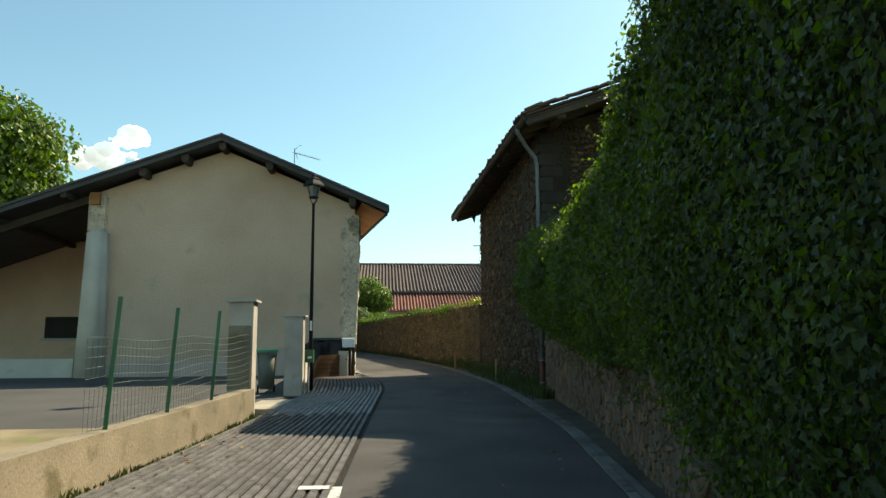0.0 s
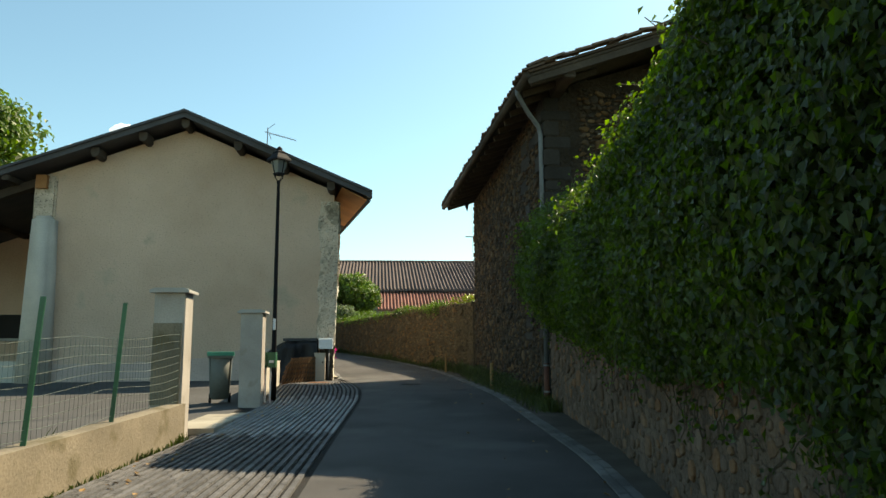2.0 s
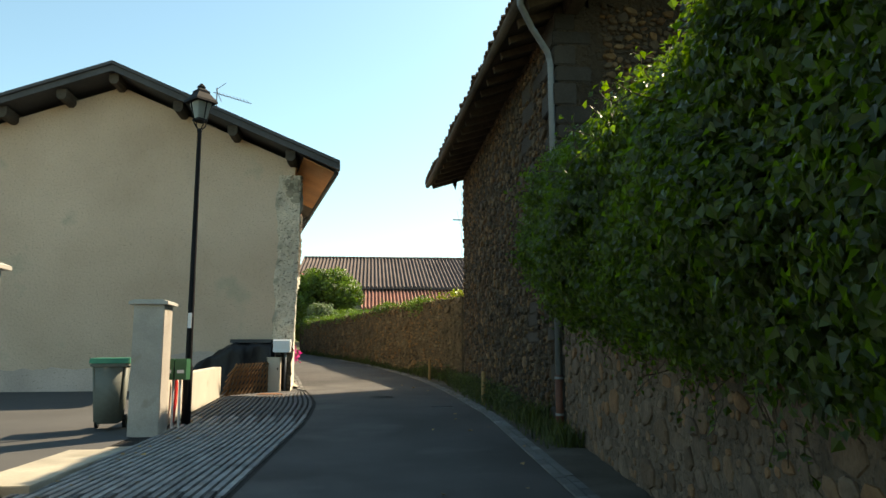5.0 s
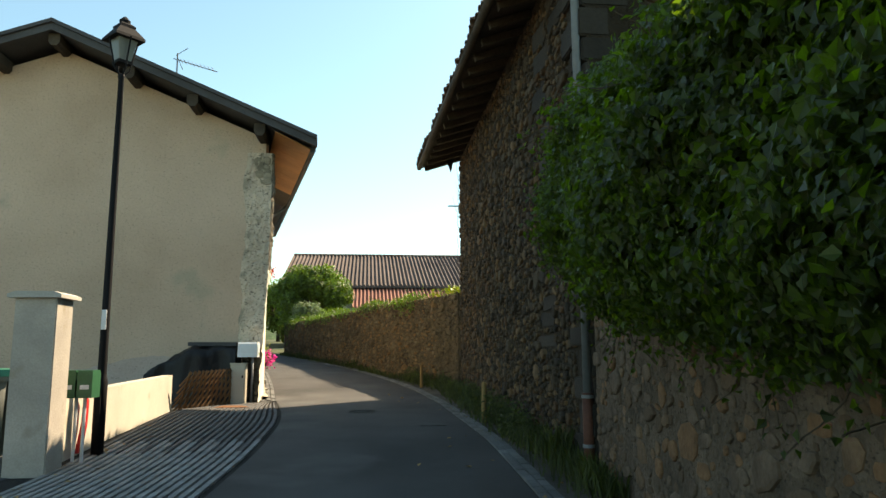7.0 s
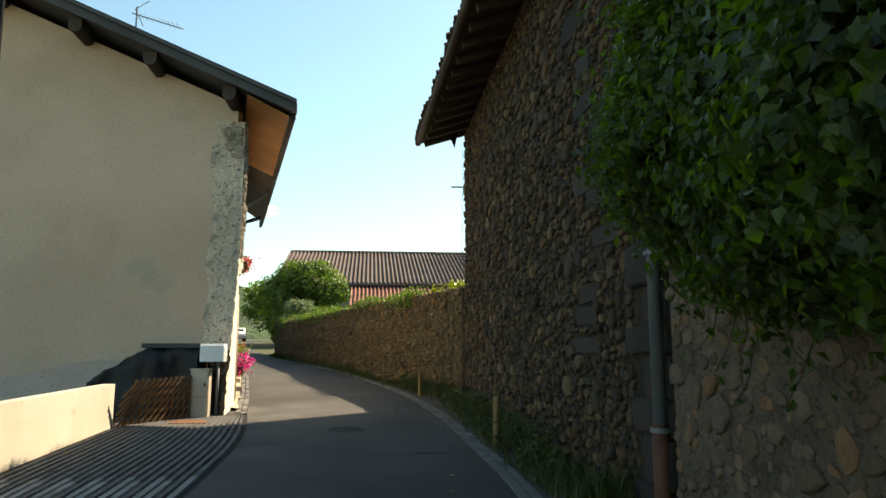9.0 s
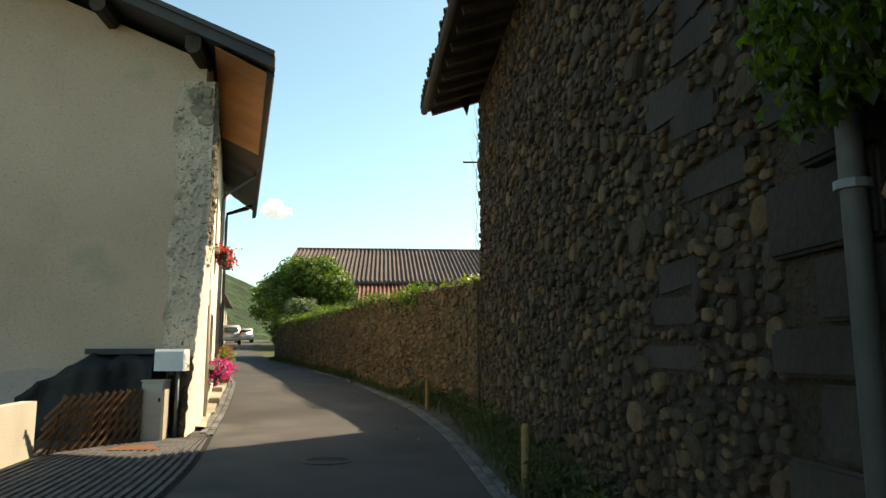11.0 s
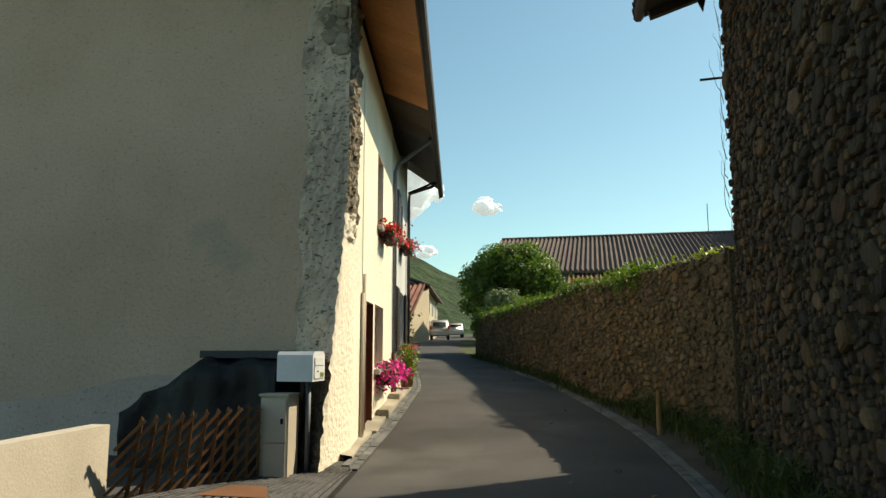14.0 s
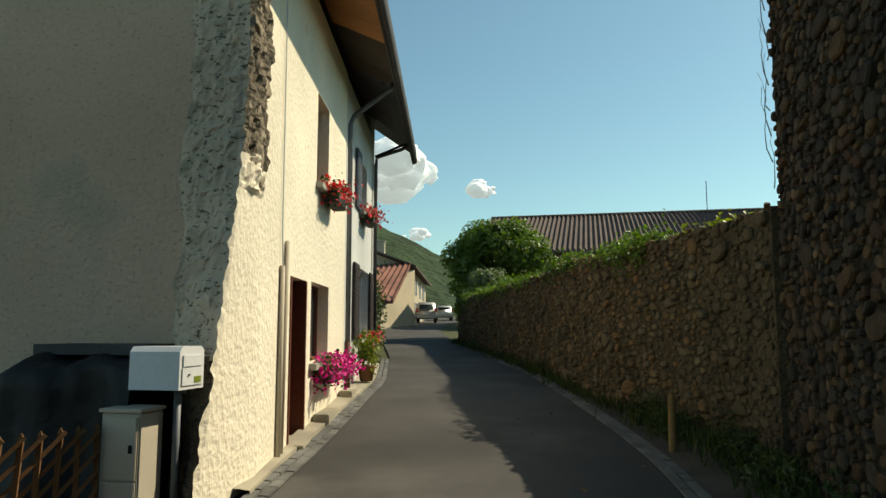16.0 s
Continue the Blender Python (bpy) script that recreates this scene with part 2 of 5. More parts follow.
M_VINE = mat("yellow_green_leaf", (0.15, 0.19, 0.03), 0.5, grain=6, vary=0.2, bump=0, island=0.35, trans=(0.7, 0.7, 0.1))
M_WEED = mat("weed_green", (0.045, 0.062, 0.016), 0.6, grain=6, vary=0.2, bump=0, island=0.4, trans=(0.5, 0.6, 0.15))
M_BARK = mat("bark", (0.10, 0.075, 0.05), 0.95, grain=20, vary=0.25)
M_PINK = mat("pink_petals", (0.62, 0.02, 0.28), 0.6, vary=0.15, bump=0, island=0.35, trans=(0.5, 0.15, 0.35))
M_REDFLOWER = mat("red_petals", (0.55, 0.02, 0.03), 0.6, vary=0.15, bump=0, island=0.35, trans=(0.5, 0.1, 0.1))
M_POT = mat("dark_planter", (0.04, 0.035, 0.03), 0.7, vary=0.15)
M_STAKE = mat("pine_stake", (0.30, 0.19, 0.08), 0.9, grain=30, vary=0.2)
M_TERRA = mat("red_earth", (0.26, 0.12, 0.06), 0.95, grain=60, vary=0.2, bump=0.6)
M_IRON = mat("manhole_iron", (0.06, 0.058, 0.055), 0.7, metal=0.5, grain=40, vary=0.2)
M_DRY = mat("dry_leaf", (0.38, 0.24, 0.11), 0.9, vary=0.2, bump=0, island=0.4)
M_CAR_GREY = mat("silver_car_paint", (0.42, 0.43, 0.44), 0.35, metal=0.4, vary=0.03, bump=0, spec=0.6)
M_CAR_BLACK = mat("black_car_paint", (0.02, 0.022, 0.026), 0.25, vary=0.05, bump=0, spec=0.6)
M_RUBBER = mat("rubber", (0.02, 0.02, 0.02), 0.85, vary=0.1)
M_LAMP_RED = mat("tail_light_red", (0.45, 0.02, 0.02), 0.3, vary=0.05, bump=0)
M_FAR_WALL = mat("pale_far_render", (0.55, 0.48, 0.36), 0.95, grain=10, blotch=0.4, vary=0.08)
M_HILL = mat("wooded_hill", (0.036, 0.072, 0.022), 0.95, grain=0.12, blotch=0.02, vary=0.32, bump=1.0, dist=6.0)
# aerial haze is mixed into the far mountain's blue base colour
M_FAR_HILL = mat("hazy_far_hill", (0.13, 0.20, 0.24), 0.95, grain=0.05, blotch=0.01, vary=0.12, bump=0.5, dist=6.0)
M_CLOUD = mat("cloud", (0.9, 0.9, 0.9), 1.0, grain=0.02, blotch=0.004, vary=0.03, bump=0.4, dist=20.0, spec=0.0)
# faint blue-white emission replaces daylight scattered inside the clouds
M_CLOUD.node_tree.nodes["Principled BSDF"].inputs["Emission Color"].default_value = (0.75, 0.85, 0.95, 1)
M_CLOUD.node_tree.nodes["Principled BSDF"].inputs["Emission Strength"].default_value = 0.45


def glass_mat(name, colour):
    m = mat(name, colour, 0.04, vary=0.02, bump=0, spec=0.8)
    return m


M_GLASS = glass_mat("dark_window_glass", (0.02, 0.024, 0.028))
M_LANTERN = mat("frosted_lantern_glass", (0.16, 0.165, 0.155), 0.25, vary=0.05, bump=0)


# ---- building helpers ----
GY = (-60, 0, 10, 20, 27, 29, 33, 45, 60, 75, 120, 400)
GZ = (-1.2, 0, 0.26, 0.58, 0.70, 0.82, 1.06, 1.65, 2.25, 2.75, 4.0, 10.0)


def g(y):
    """Height of the ground along the lane, eased over the breaks of slope."""
    return along(y, GY, GZ)


TABLES = {}


def along(y, ys, xs):
    """A smooth curve through (ys, xs), looked up in a table of 0.1 m."""
    key = (ys, xs)
    if key not in TABLES:
        q = np.arange(-60, 401, 0.1)
        TABLES[key] = np.mean([np.interp(q + d, ys, xs) for d in (-0.8, -0.4, 0.0, 0.4, 0.8)], axis=0).tolist()
    tab = TABLES[key]
    k = min(max((y + 60) * 10, 0), len(tab) - 2)
    i = int(k)
    return tab[i] + (tab[i + 1] - tab[i]) * (k - i)


def road_l(y):
    return along(y, (-30, 7, 12, 19, 22, 24, 27.2, 29.7, 35.2, 41, 50, 60, 75, 120), (-0.9, -0.43, -0.25, 0.05, -0.02, -0.22, -0.74, -1.08, -2.0, -3.6, -6.6, -9.4, -13, -20))


def road_r(y):
    return along(y, (-30, 0, 6.6, 11.2, 19.5, 26.3, 29, 31.3, 36.5, 39.2, 50.3, 60, 75, 120), (0.9, 1.3, 2.25, 2.84, 3.12, 3.02, 2.7, 2.17, 0.81, -0.18, -3.7, -6.2, -8.5, -14))


def wall_x(y):
    """Street face of the ivy wall, barn and garden wall."""
    return along(y, (-30, 0, 6.5, 12, 17, 28.7, 31, 32, 33, 35, 37.1, 41.5, 48.2), (1.5, 1.9, 2.62, 3.55, 3.93, 3.95, 3.15, 2.65, 2.25, 1.6, 1.05, -0.58, -3.0))


def link_mesh(name, bm, material, smooth=False):
    me = bpy.data.meshes.new(name)
    bm.to_mesh(me)
    bm.free()
    if material:
        me.materials.append(material)
    if smooth:
        me.polygons.foreach_set("use_smooth", [True] * len(me.polygons))
    return new(name, me)


def part(name, bm, material, parent, label="", smooth=False):
    ob = link_mesh(name, bm, material, smooth)
    ob.parent = parent
    if label:
        ob["label"] = label
    return ob


def thing(name, label, category, at=None, group=""):
    ob = new(name)
    ob.empty_display_size = 0.1
    if at is not None:
        ob.matrix_world = at
    return tagged(ob, label, category, group)


def solo(name, bm, material, label, category, group="", kind="", smooth=False):
    return tagged(link_mesh(name, bm, material, smooth), label, category, group, kind)


def structure(name, bm, material, label, category, smooth=False):
    return solo(name, bm, material, label, category, "", "structure", smooth)


def box(x0, x1, y0, y1, z0, z1, bev=0.0, bm=None, m=None):
    b = bmesh.new()
    r = bmesh.ops.create_cube(b, size=1)
    for v in b.verts:
        v.co = ((x0 + x1) / 2 + v.co.x * (x1 - x0), (y0 + y1) / 2 + v.co.y * (y1 - y0), (z0 + z1) / 2 + v.co.z * (z1 - z0))
    if bev:
        bmesh.ops.bevel(b, geom=list(b.edges), offset=bev, segments=2, affect="EDGES")
    if m is not None:
        b.transform(m)
    if bm is None:
        return b
    return join(bm, b)


def join(bm, b):
    me = bpy.data.meshes.new("tmp")
    b.to_mesh(me)
    b.free()
    bm.from_mesh(me)
    bpy.data.meshes.remove(me)
    return bm


def tube(points, radius, bm=None, seg=8, closed=True):
    """A tube along points; radius is a number or one for each point."""
    bm = bm or bmesh.new()
    pts = [Vector(p) for p in points]
    rad = radius if isinstance(radius, (list, tuple)) else [radius] * len(pts)
    rings = []
    side = None
    for i, p in enumerate(pts):
        d = (pts[min(i + 1, len(pts) - 1)] - pts[max(i - 1, 0)]).normalized()
        if side is None:
            side = d.cross(Vector((0.3, 0.9, 0.1)) if abs(d.y) < 0.9 else Vector((1, 0, 0))).normalized()
        side = (side - d * side.dot(d)).normalized()
        up = d.cross(side)
        rings.append([bm.verts.new(p + (side * math.cos(2 * math.pi * k / seg) + up * math.sin(2 * math.pi * k / seg)) * rad[i]) for k in range(seg)])
    for a, b in zip(rings, rings[1:]):
        for k in range(seg):
            bm.faces.new((a[k], a[(k + 1) % seg], b[(k + 1) % seg], b[k]))
    if closed:
        bm.faces.new(rings[0][::-1])
        bm.faces.new(rings[-1])
    return bm


def lathe(profile, at=(0, 0, 0), seg=20, bm=None):
    """A turned shape from (radius, z) pairs."""
    bm = bm or bmesh.new()
    rings = [[bm.verts.new((at[0] + r * math.cos(2 * math.pi * k / seg), at[1] + r * math.sin(2 * math.pi * k / seg), at[2] + z)) for k in range(seg)] for r, z in profile]
    for a, b in zip(rings, rings[1:]):
        for k in range(seg):
            bm.faces.new((a[k], a[(k + 1) % seg], b[(k + 1) % seg], b[k]))
    bm.faces.new(rings[0][::-1])
    bm.faces.new(rings[-1])
    return bm


def prism(poly, axis, a, b, bm=None):
    """Extrudes a polygon of pairs along 'x', 'y' or 'z' from a to b."""
    bm = bm or bmesh.new()
    put = {"x": lambda u, v, w: (w, u, v), "y": lambda u, v, w: (u, w, v), "z": lambda u, v, w: (u, v, w)}[axis]
    lo = [bm.verts.new(put(u, v, a)) for u, v in poly]
    hi = [bm.verts.new(put(u, v, b)) for u, v in poly]
    n = len(poly)
    bm.faces.new(lo[::-1])
    bm.faces.new(hi)
    for k in range(n):
        bm.faces.new((lo[k], lo[(k + 1) % n], hi[(k + 1) % n], hi[k]))
    bmesh.ops.recalc_face_normals(bm, faces=bm.faces[:])
    return bm


def ribbon(ys, left, right, lift=0.0, sub=1):
    """A strip of ground between two edges that follows the lane's slope."""
    bm = bmesh.new()
    rows = []
    for y in ys:
        a, b = left(y), right(y)
        rows.append([bm.verts.new((a + (b - a) * k / sub, y, g(y) + lift)) for k in range(sub + 1)])
    for p, q in zip(rows, rows[1:]):
        for k in range(sub):
            bm.faces.new((p[k], p[k + 1], q[k + 1], q[k]))
    return bm


def slab_wall(ys, face, thick, top, foot=-0.3, bm=None):
    """A wall along the lane: street face, thickness to +x, top height."""
    bm = bm or bmesh.new()
    rows = []
    for y in ys:
        x = face(y)
        z0, z1 = g(y) + foot, top(y)
        rows.append([bm.verts.new(c) for c in ((x, y, z0), (x, y, z1), (x + thick, y, z1), (x + thick, y, z0))])
    for p, q in zip(rows, rows[1:]):
        for k in range(4):
            bm.faces.new((p[k], q[k], q[(k + 1) % 4], p[(k + 1) % 4]))
    bm.faces.new(rows[0])
    bm.faces.new(rows[-1][::-1])
    bmesh.ops.recalc_face_normals(bm, faces=bm.faces[:])
    return bm


def steps(a, b, d):
    n = max(1, round((b - a) / d))
    return [a + (b - a) * i / n for i in range(n + 1)]


rng = np.random.default_rng(7)


def from_arrays(name, verts, faces, material, smooth=False):
    me = bpy.data.meshes.new(name)
    me.from_pydata(verts, [], faces)
    me.materials.append(material)
    if smooth:
        me.polygons.foreach_set("use_smooth", [True] * len(me.polygons))
    return new(name, me)


def leaves(name, centres, normals, size, material, jitter=0.6, narrow=0.75, droop=-0.6):
    """Many small folded leaves, each a bent pair of quads."""
    n = len(centres)
    c = np.asarray(centres, float)
    nn = np.asarray(normals, float) + rng.normal(0, jitter, (n, 3))
    nn /= np.linalg.norm(nn, axis=1)[:, None] + 1e-9
    r = rng.normal(0, 1, (n, 3)) + np.array((0, 0, droop))
    u = r - nn * np.sum(r * nn, 1)[:, None]
    u /= np.linalg.norm(u, axis=1)[:, None] + 1e-9
    w = np.cross(nn, u)
    s = (size * rng.uniform(0.6, 1.35, n))[:, None]
    fold = s * 0.18 * nn
    v = np.stack([c - u * s * 0.5, c - w * s * 0.5 * narrow - u * s * 0.12 + fold, c + u * s * 0.55, c + w * s * 0.5 * narrow - u * s * 0.12 + fold], 1).reshape(-1, 3)
    i = np.arange(n) * 4
    f = np.concatenate([np.stack([i, i + 1, i + 2], 1), np.stack([i, i + 2, i + 3], 1)])
    return from_arrays(name, v.tolist(), f.tolist(), material)


STONE_K = 7


def stone_shape(w, h, depth, seed):
    """One rounded field stone: outline, shoulder and crown, in its wall's plane (u, v, out)."""
    r = np.random.default_rng(seed)
    ang = np.arange(STONE_K) * 2 * np.pi / STONE_K + r.uniform(-0.2, 0.2, STONE_K)
    p = r.uniform(2.0, 3.2)
    rad = (np.abs(np.cos(ang)) ** p + np.abs(np.sin(ang)) ** p) ** (-1 / p) * r.uniform(0.74, 1.1, STONE_K)
    ring = np.stack([np.cos(ang) * rad * w / 2, np.sin(ang) * rad * h / 2], 1)
    tilt = r.uniform(-0.2, 0.2, 2)
    v = []
    for k, d in ((1.04, -0.4), (0.97, 0.68), (0.76, 0.97)):
        q = ring * k
        v += [(a, b, depth * d + (tilt[0] * a + tilt[1] * b) * (d > 0)) for a, b in q]
    v.append((0, 0, depth * r.uniform(0.95, 1.05)))
    f = []
    for j in range(2):
        for k in range(STONE_K):
            a, b = j * STONE_K + k, j * STONE_K + (k + 1) % STONE_K
            f.append((a, b, b + STONE_K, a + STONE_K))
    f += [(2 * STONE_K + k, 2 * STONE_K + (k + 1) % STONE_K, 3 * STONE_K) for k in range(STONE_K)]
    return np.array(v), f


def lay_stones(s0, s1, z_low, z_high, sizes, seed, first=()):
    """Stones of mixed size packed on a wall, the large ones first: list of (s, z, w, h)."""
    r = np.random.default_rng(seed)
    d = 0.02
    base = min(z_low(s0), z_low(s1)) - 0.2
    top = max(z_high(s) for s in np.linspace(s0, s1, 9))
    taken = np.zeros((int((s1 - s0) / d) + 2, int((top - base) / d) + 2), bool)
    lows = [z_low(s0 + i * d) for i in range(taken.shape[0])]
    highs = [z_high(s0 + i * d) for i in range(taken.shape[0])]
    out = []

    def place(s, z, w, h):
        i0, i1 = int((s - w * 0.37 - s0) / d), int((s + w * 0.37 - s0) / d) + 1
        j0, j1 = int((z - h * 0.37 - base) / d), int((z + h * 0.37 - base) / d) + 1
        if i0 < 0 or j0 < 0 or i1 > taken.shape[0] or j1 > taken.shape[1]:
            return
        k = min(int((s - s0) / d), len(lows) - 1)
        if z < lows[k] - 0.05 or z + h * 0.45 > highs[k] or taken[i0:i1, j0:j1].any():
            return
        taken[i0:i1, j0:j1] = True
        out.append((s, z, w, h))

    for q in first:
        place(*q)
    for tries, wide, high in sizes:
        n = int(tries * (s1 - s0) * (top - base))
        for s, z, a, b in zip(r.uniform(s0, s1, n), r.uniform(base, top, n), r.uniform(0.75, 1.35, n), r.uniform(0.75, 1.3, n)):
            place(s, z, wide * a, high * b)
    return out


# ---- ground, road, paving ----
GX = [-400, -120, -60, -30, -20, -14, -10, -6, -3, -1, 1, 3, 5, 8, 14, 25, 45, 90, 200, 400]
bm = bmesh.new()
rows = []
for y in [-60, -30, -10] + steps(0, 60, 2) + [70, 80, 100, 130, 180, 260, 400]:
    rows.append([bm.verts.new((x, y, g(y) - 0.05)) for x in GX])
for p, q in zip(rows, rows[1:]):
    for k in range(len(GX) - 1):
        bm.faces.new((p[k], p[k + 1], q[k + 1], q[k]))
structure("ground", bm, M_SOIL, "green and brown soil around the lane", "ground")
structure("road", ribbon([-30, -20, -10] + steps(-4, 50, 0.5) + steps(51, 120, 3), road_l, road_r, 0.0, 4), M_ASPHALT, "dark grey asphalt lane with worn paler patches", "road")
structure("verge", ribbon(steps(-4, 49, 0.5), road_r, lambda y: wall_x(y) + 0.1, -0.006, 2), M_VERGE, "gritty verge between lane and stone walls", "verge")


def pave_l(y):
    return along(y, (-10, 5, 7.4, 13.4, 17.6, 25, 27.4), (-4.0, -3.1, -2.88, -2.3, -2.0, -2.5, -1.0))


structure("pavement", ribbon(steps(-8, 27.4, 0.5), lambda y: pave_l(y) - 0.3, road_l, -0.012, 3), M_JOINT, "dark gritty joints under ribbed paving", "pavement")
structure("yard", ribbon(steps(12, 27.5, 0.5), lambda y: -40, lambda y: pave_l(y) - 0.28, -0.004, 2), M_YARD, "grey asphalt yard behind the low wall", "yard")
structure("gravel_yard", ribbon(steps(-8, 12.2, 0.5), lambda y: -40, lambda y: pave_l(y) - 0.28, 0.0, 2), M_GRAVEL, "yellow gravel strip with scattered weeds", "gravel")

# ---- cream gable house ----
FACADE = pose(-0.98, 27, 0, 0, 0, 11.14)
house = thing("house", "cream rendered gable house with flaking corner and dark roof verge", "house")
AX, AZ = -6.05, 9.56            # ridge
EX, EZ = 0.19, 6.88             # street eave
LX = -22.0
LZ = AZ - (AX - LX) * 0.368


def roof_under(x):
    return (AZ - (x - AX) * (AZ - EZ) / (EX - AX) if x > AX else AZ - (AX - x) * 0.368) - 0.32


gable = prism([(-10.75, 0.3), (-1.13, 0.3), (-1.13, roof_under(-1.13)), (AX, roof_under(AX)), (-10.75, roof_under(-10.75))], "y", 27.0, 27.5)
part("wall", gable, M_SHADED_RENDER, house, "cream rendered gable wall")
base_top = [(x, along(x, (-12, -6.2, -4.6, -3.6, -2.9, -2.3), (1.28, 1.3, 1.55, 1.9, 1.75, 1.3)) + 0.10 * noise.noise((x * 1.7, 0, 3)) + 0.05 * noise.noise((x * 6, 0, 5))) for x in steps(-10.75, -2.4, 0.12)]
part("plinth", prism([(-2.4, 0.3), *base_top[::-1], (-10.75, 0.3)], "y", 26.992, 27.2), M_PLINTH, house, "flaking pale base band")
part("wall", prism([(-10.75, 0.3), (-10.25, 0.3), (-10.25, roof_under(-10.25)), (-10.75, roof_under(-10.75))], "y", 27.5, 39), M_SHADED_RENDER, house)


def roof_plane(x0, z0, x1, z1, skew, y0, y1, thick):
    """One roof slope; skew moves the eave sideways per metre along."""
    b = bmesh.new()
    vs = []
    for y in (y0, y1):
        s = skew * (y - y0)
        vs.append([b.verts.new(c) for c in ((x0, y, z0), (x1 + s, y, z1), (x1 + s, y, z1 - thick), (x0, y, z0 - thick))])
    for k in range(4):
        b.faces.new((vs[0][k], vs[1][k], vs[1][(k + 1) % 4], vs[0][(k + 1) % 4]))
    b.faces.new(vs[0][::-1])
    b.faces.new(vs[1])
    bmesh.ops.recalc_face_normals(b, faces=b.faces[:])
    return b


part("roof", roof_plane(AX, AZ, EX, EZ, -0.197, 26.2, 38.9, 0.14), M_FASCIA, house, "dark roof slope towards the lane")
part("roof", roof_plane(AX, AZ, LX, LZ, 0.0, 26.2, 38.9, 0.14), M_FASCIA, house, "long dark roof slope over the open shed")
# verge boards along both slopes
for x0, z0, x1, z1 in ((AX, AZ, EX, EZ), (AX, AZ, LX, LZ)):
    for dz, yy, th in ((0.03, 26.13, 0.20), (0.10, 26.07, 0.09)):
        part("verge_board", prism([(x0, z0 + dz), (x1, z1 + dz), (x1, z1 + dz - th), (x0, z0 + dz - th)], "y", yy, yy + 0.065), M_FASCIA, house)
# purlin ends under the verge
for x in (-8.9, -7.4, AX, -4.3, -2.8, -1.2):
    z = roof_under(x) + 0.14
    part("purlin", prism([(x - 0.13, z), (x + 0.13, z), (x + 0.13, z - 0.22), (x + 0.06, z - 0.30), (x - 0.06, z - 0.30), (x - 0.13, z - 0.22)], "y", 26.3, 27.2), M_OLD_WOOD, house, "dark timber purlin end")
part("brace", box(-10.9, -10.55, 26.75, 27.05, 7.05, 7.5), M_PINE, house, "orange timber block")
# buttress of whitewashed masonry at the yard corner
bt = prism([(-11.05, 0.4), (-10.05, 0.4), (-10.2, 6.1), (-10.88, 6.1)], "y", 26.55, 27.4)
bmesh.ops.bevel(bt, geom=bt.edges[:], offset=0.12, segments=3, affect="EDGES")
part("buttress", bt, M_WHITEWASH, house, "whitewashed sloping buttress", True)
part("pier", box(-11.0, -10.3, 26.9, 27.45, 6.0, 7.5, 0.06), M_OLD_LIME, house, "rough corner masonry")
# the facade on the lane: first house, then its pale neighbour
HOLES = [(1.92, 2.86, 0.84, 2.83), (3.18, 4.55, 1.75, 2.85), (3.42, 4.36, 4.27, 5.58)]
HOLES2 = [(8.05, 9.9, 2.05, 3.5), (8.2, 9.5, 4.7, 5.8)]


def pierced(s0, s1, z0, z1, holes, thick, off=0.0):
    """A wall in facade coordinates with openings that go through."""
    b = bmesh.new()
    cuts_s = sorted({s0, s1, *[h[0] for h in holes], *[h[1] for h in holes]})
    cuts_z = sorted({z0, z1, *[h[2] for h in holes], *[h[3] for h in holes]})
    for a, c in zip(cuts_s, cuts_s[1:]):
        for d, e in zip(cuts_z, cuts_z[1:]):
            ms, mz = (a + c) / 2, (d + e) / 2
            if not any(h[0] < ms < h[1] and h[2] < mz < h[3] for h in holes):
                box(-thick + off, off, a, c, d, e, 0, b)
    bmesh.ops.remove_doubles(b, verts=b.verts[:], dist=1e-4)
    seen = {}
    for f in b.faces:
        key = tuple(round(c, 3) for c in f.calc_center_median())
        seen.setdefault(key, []).append(f)
    bmesh.ops.delete(b, geom=[f for fs in seen.values() if len(fs) > 1 for f in fs], context="FACES_ONLY")
    return b


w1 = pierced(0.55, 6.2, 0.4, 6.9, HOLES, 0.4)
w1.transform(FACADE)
part("wall", w1, M_SUNLIT_RENDER, house, "sunlit cream street wall")
w2 = pierced(6.2, 10.8, 0.4, 6.9, HOLES2, 0.4, -0.02)
w2.transform(FACADE)
part("wall", w2, M_HOUSE2, house, "grey-white rendered street wall")
part("wall", box(-10.75, -3.05, 37.2, 37.55, 0.8, 8.4), M_HOUSE2, house)
# near-black sheet put in for the darkness of unlit rooms behind the openings
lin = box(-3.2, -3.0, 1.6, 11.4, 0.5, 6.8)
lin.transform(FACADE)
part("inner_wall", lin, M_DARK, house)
# pine soffit boards under the street eave
sl = (AZ - EZ) / (EX - AX)
for i in range(11):
    s0, s1 = -0.78 + i * 0.65, -0.78 + (i + 1) * 0.65 - 0.008
    b = prism([(0.01, 0.86 * sl), (0.86, 0), (0.86, 0.02), (0.01, 0.86 * sl + 0.02)], "y", s0, s1)
    b.transform(pose(-0.98, 27, EZ - 0.175, 0, 0, 11.14))
    part("soffit_board", b, M_PINE if i < 8 else M_OLD_WOOD, house)
gut = tube([(0.93, -0.72, 0), (0.93, 12.3, 0)], 0.07)
gut.transform(pose(-0.98, 27, EZ - 0.17, 0, 0, 11.14))
part("gutter", gut, M_FASCIA, house, "dark metal gutter")
part("fascia", (lambda b: (b.transform(pose(-0.98, 27, EZ - 0.2, 0, 0, 11.14)), b)[1])(box(0.865, 0.895, -0.74, 12.3, -0.06, 0.16)), M_FASCIA, house)

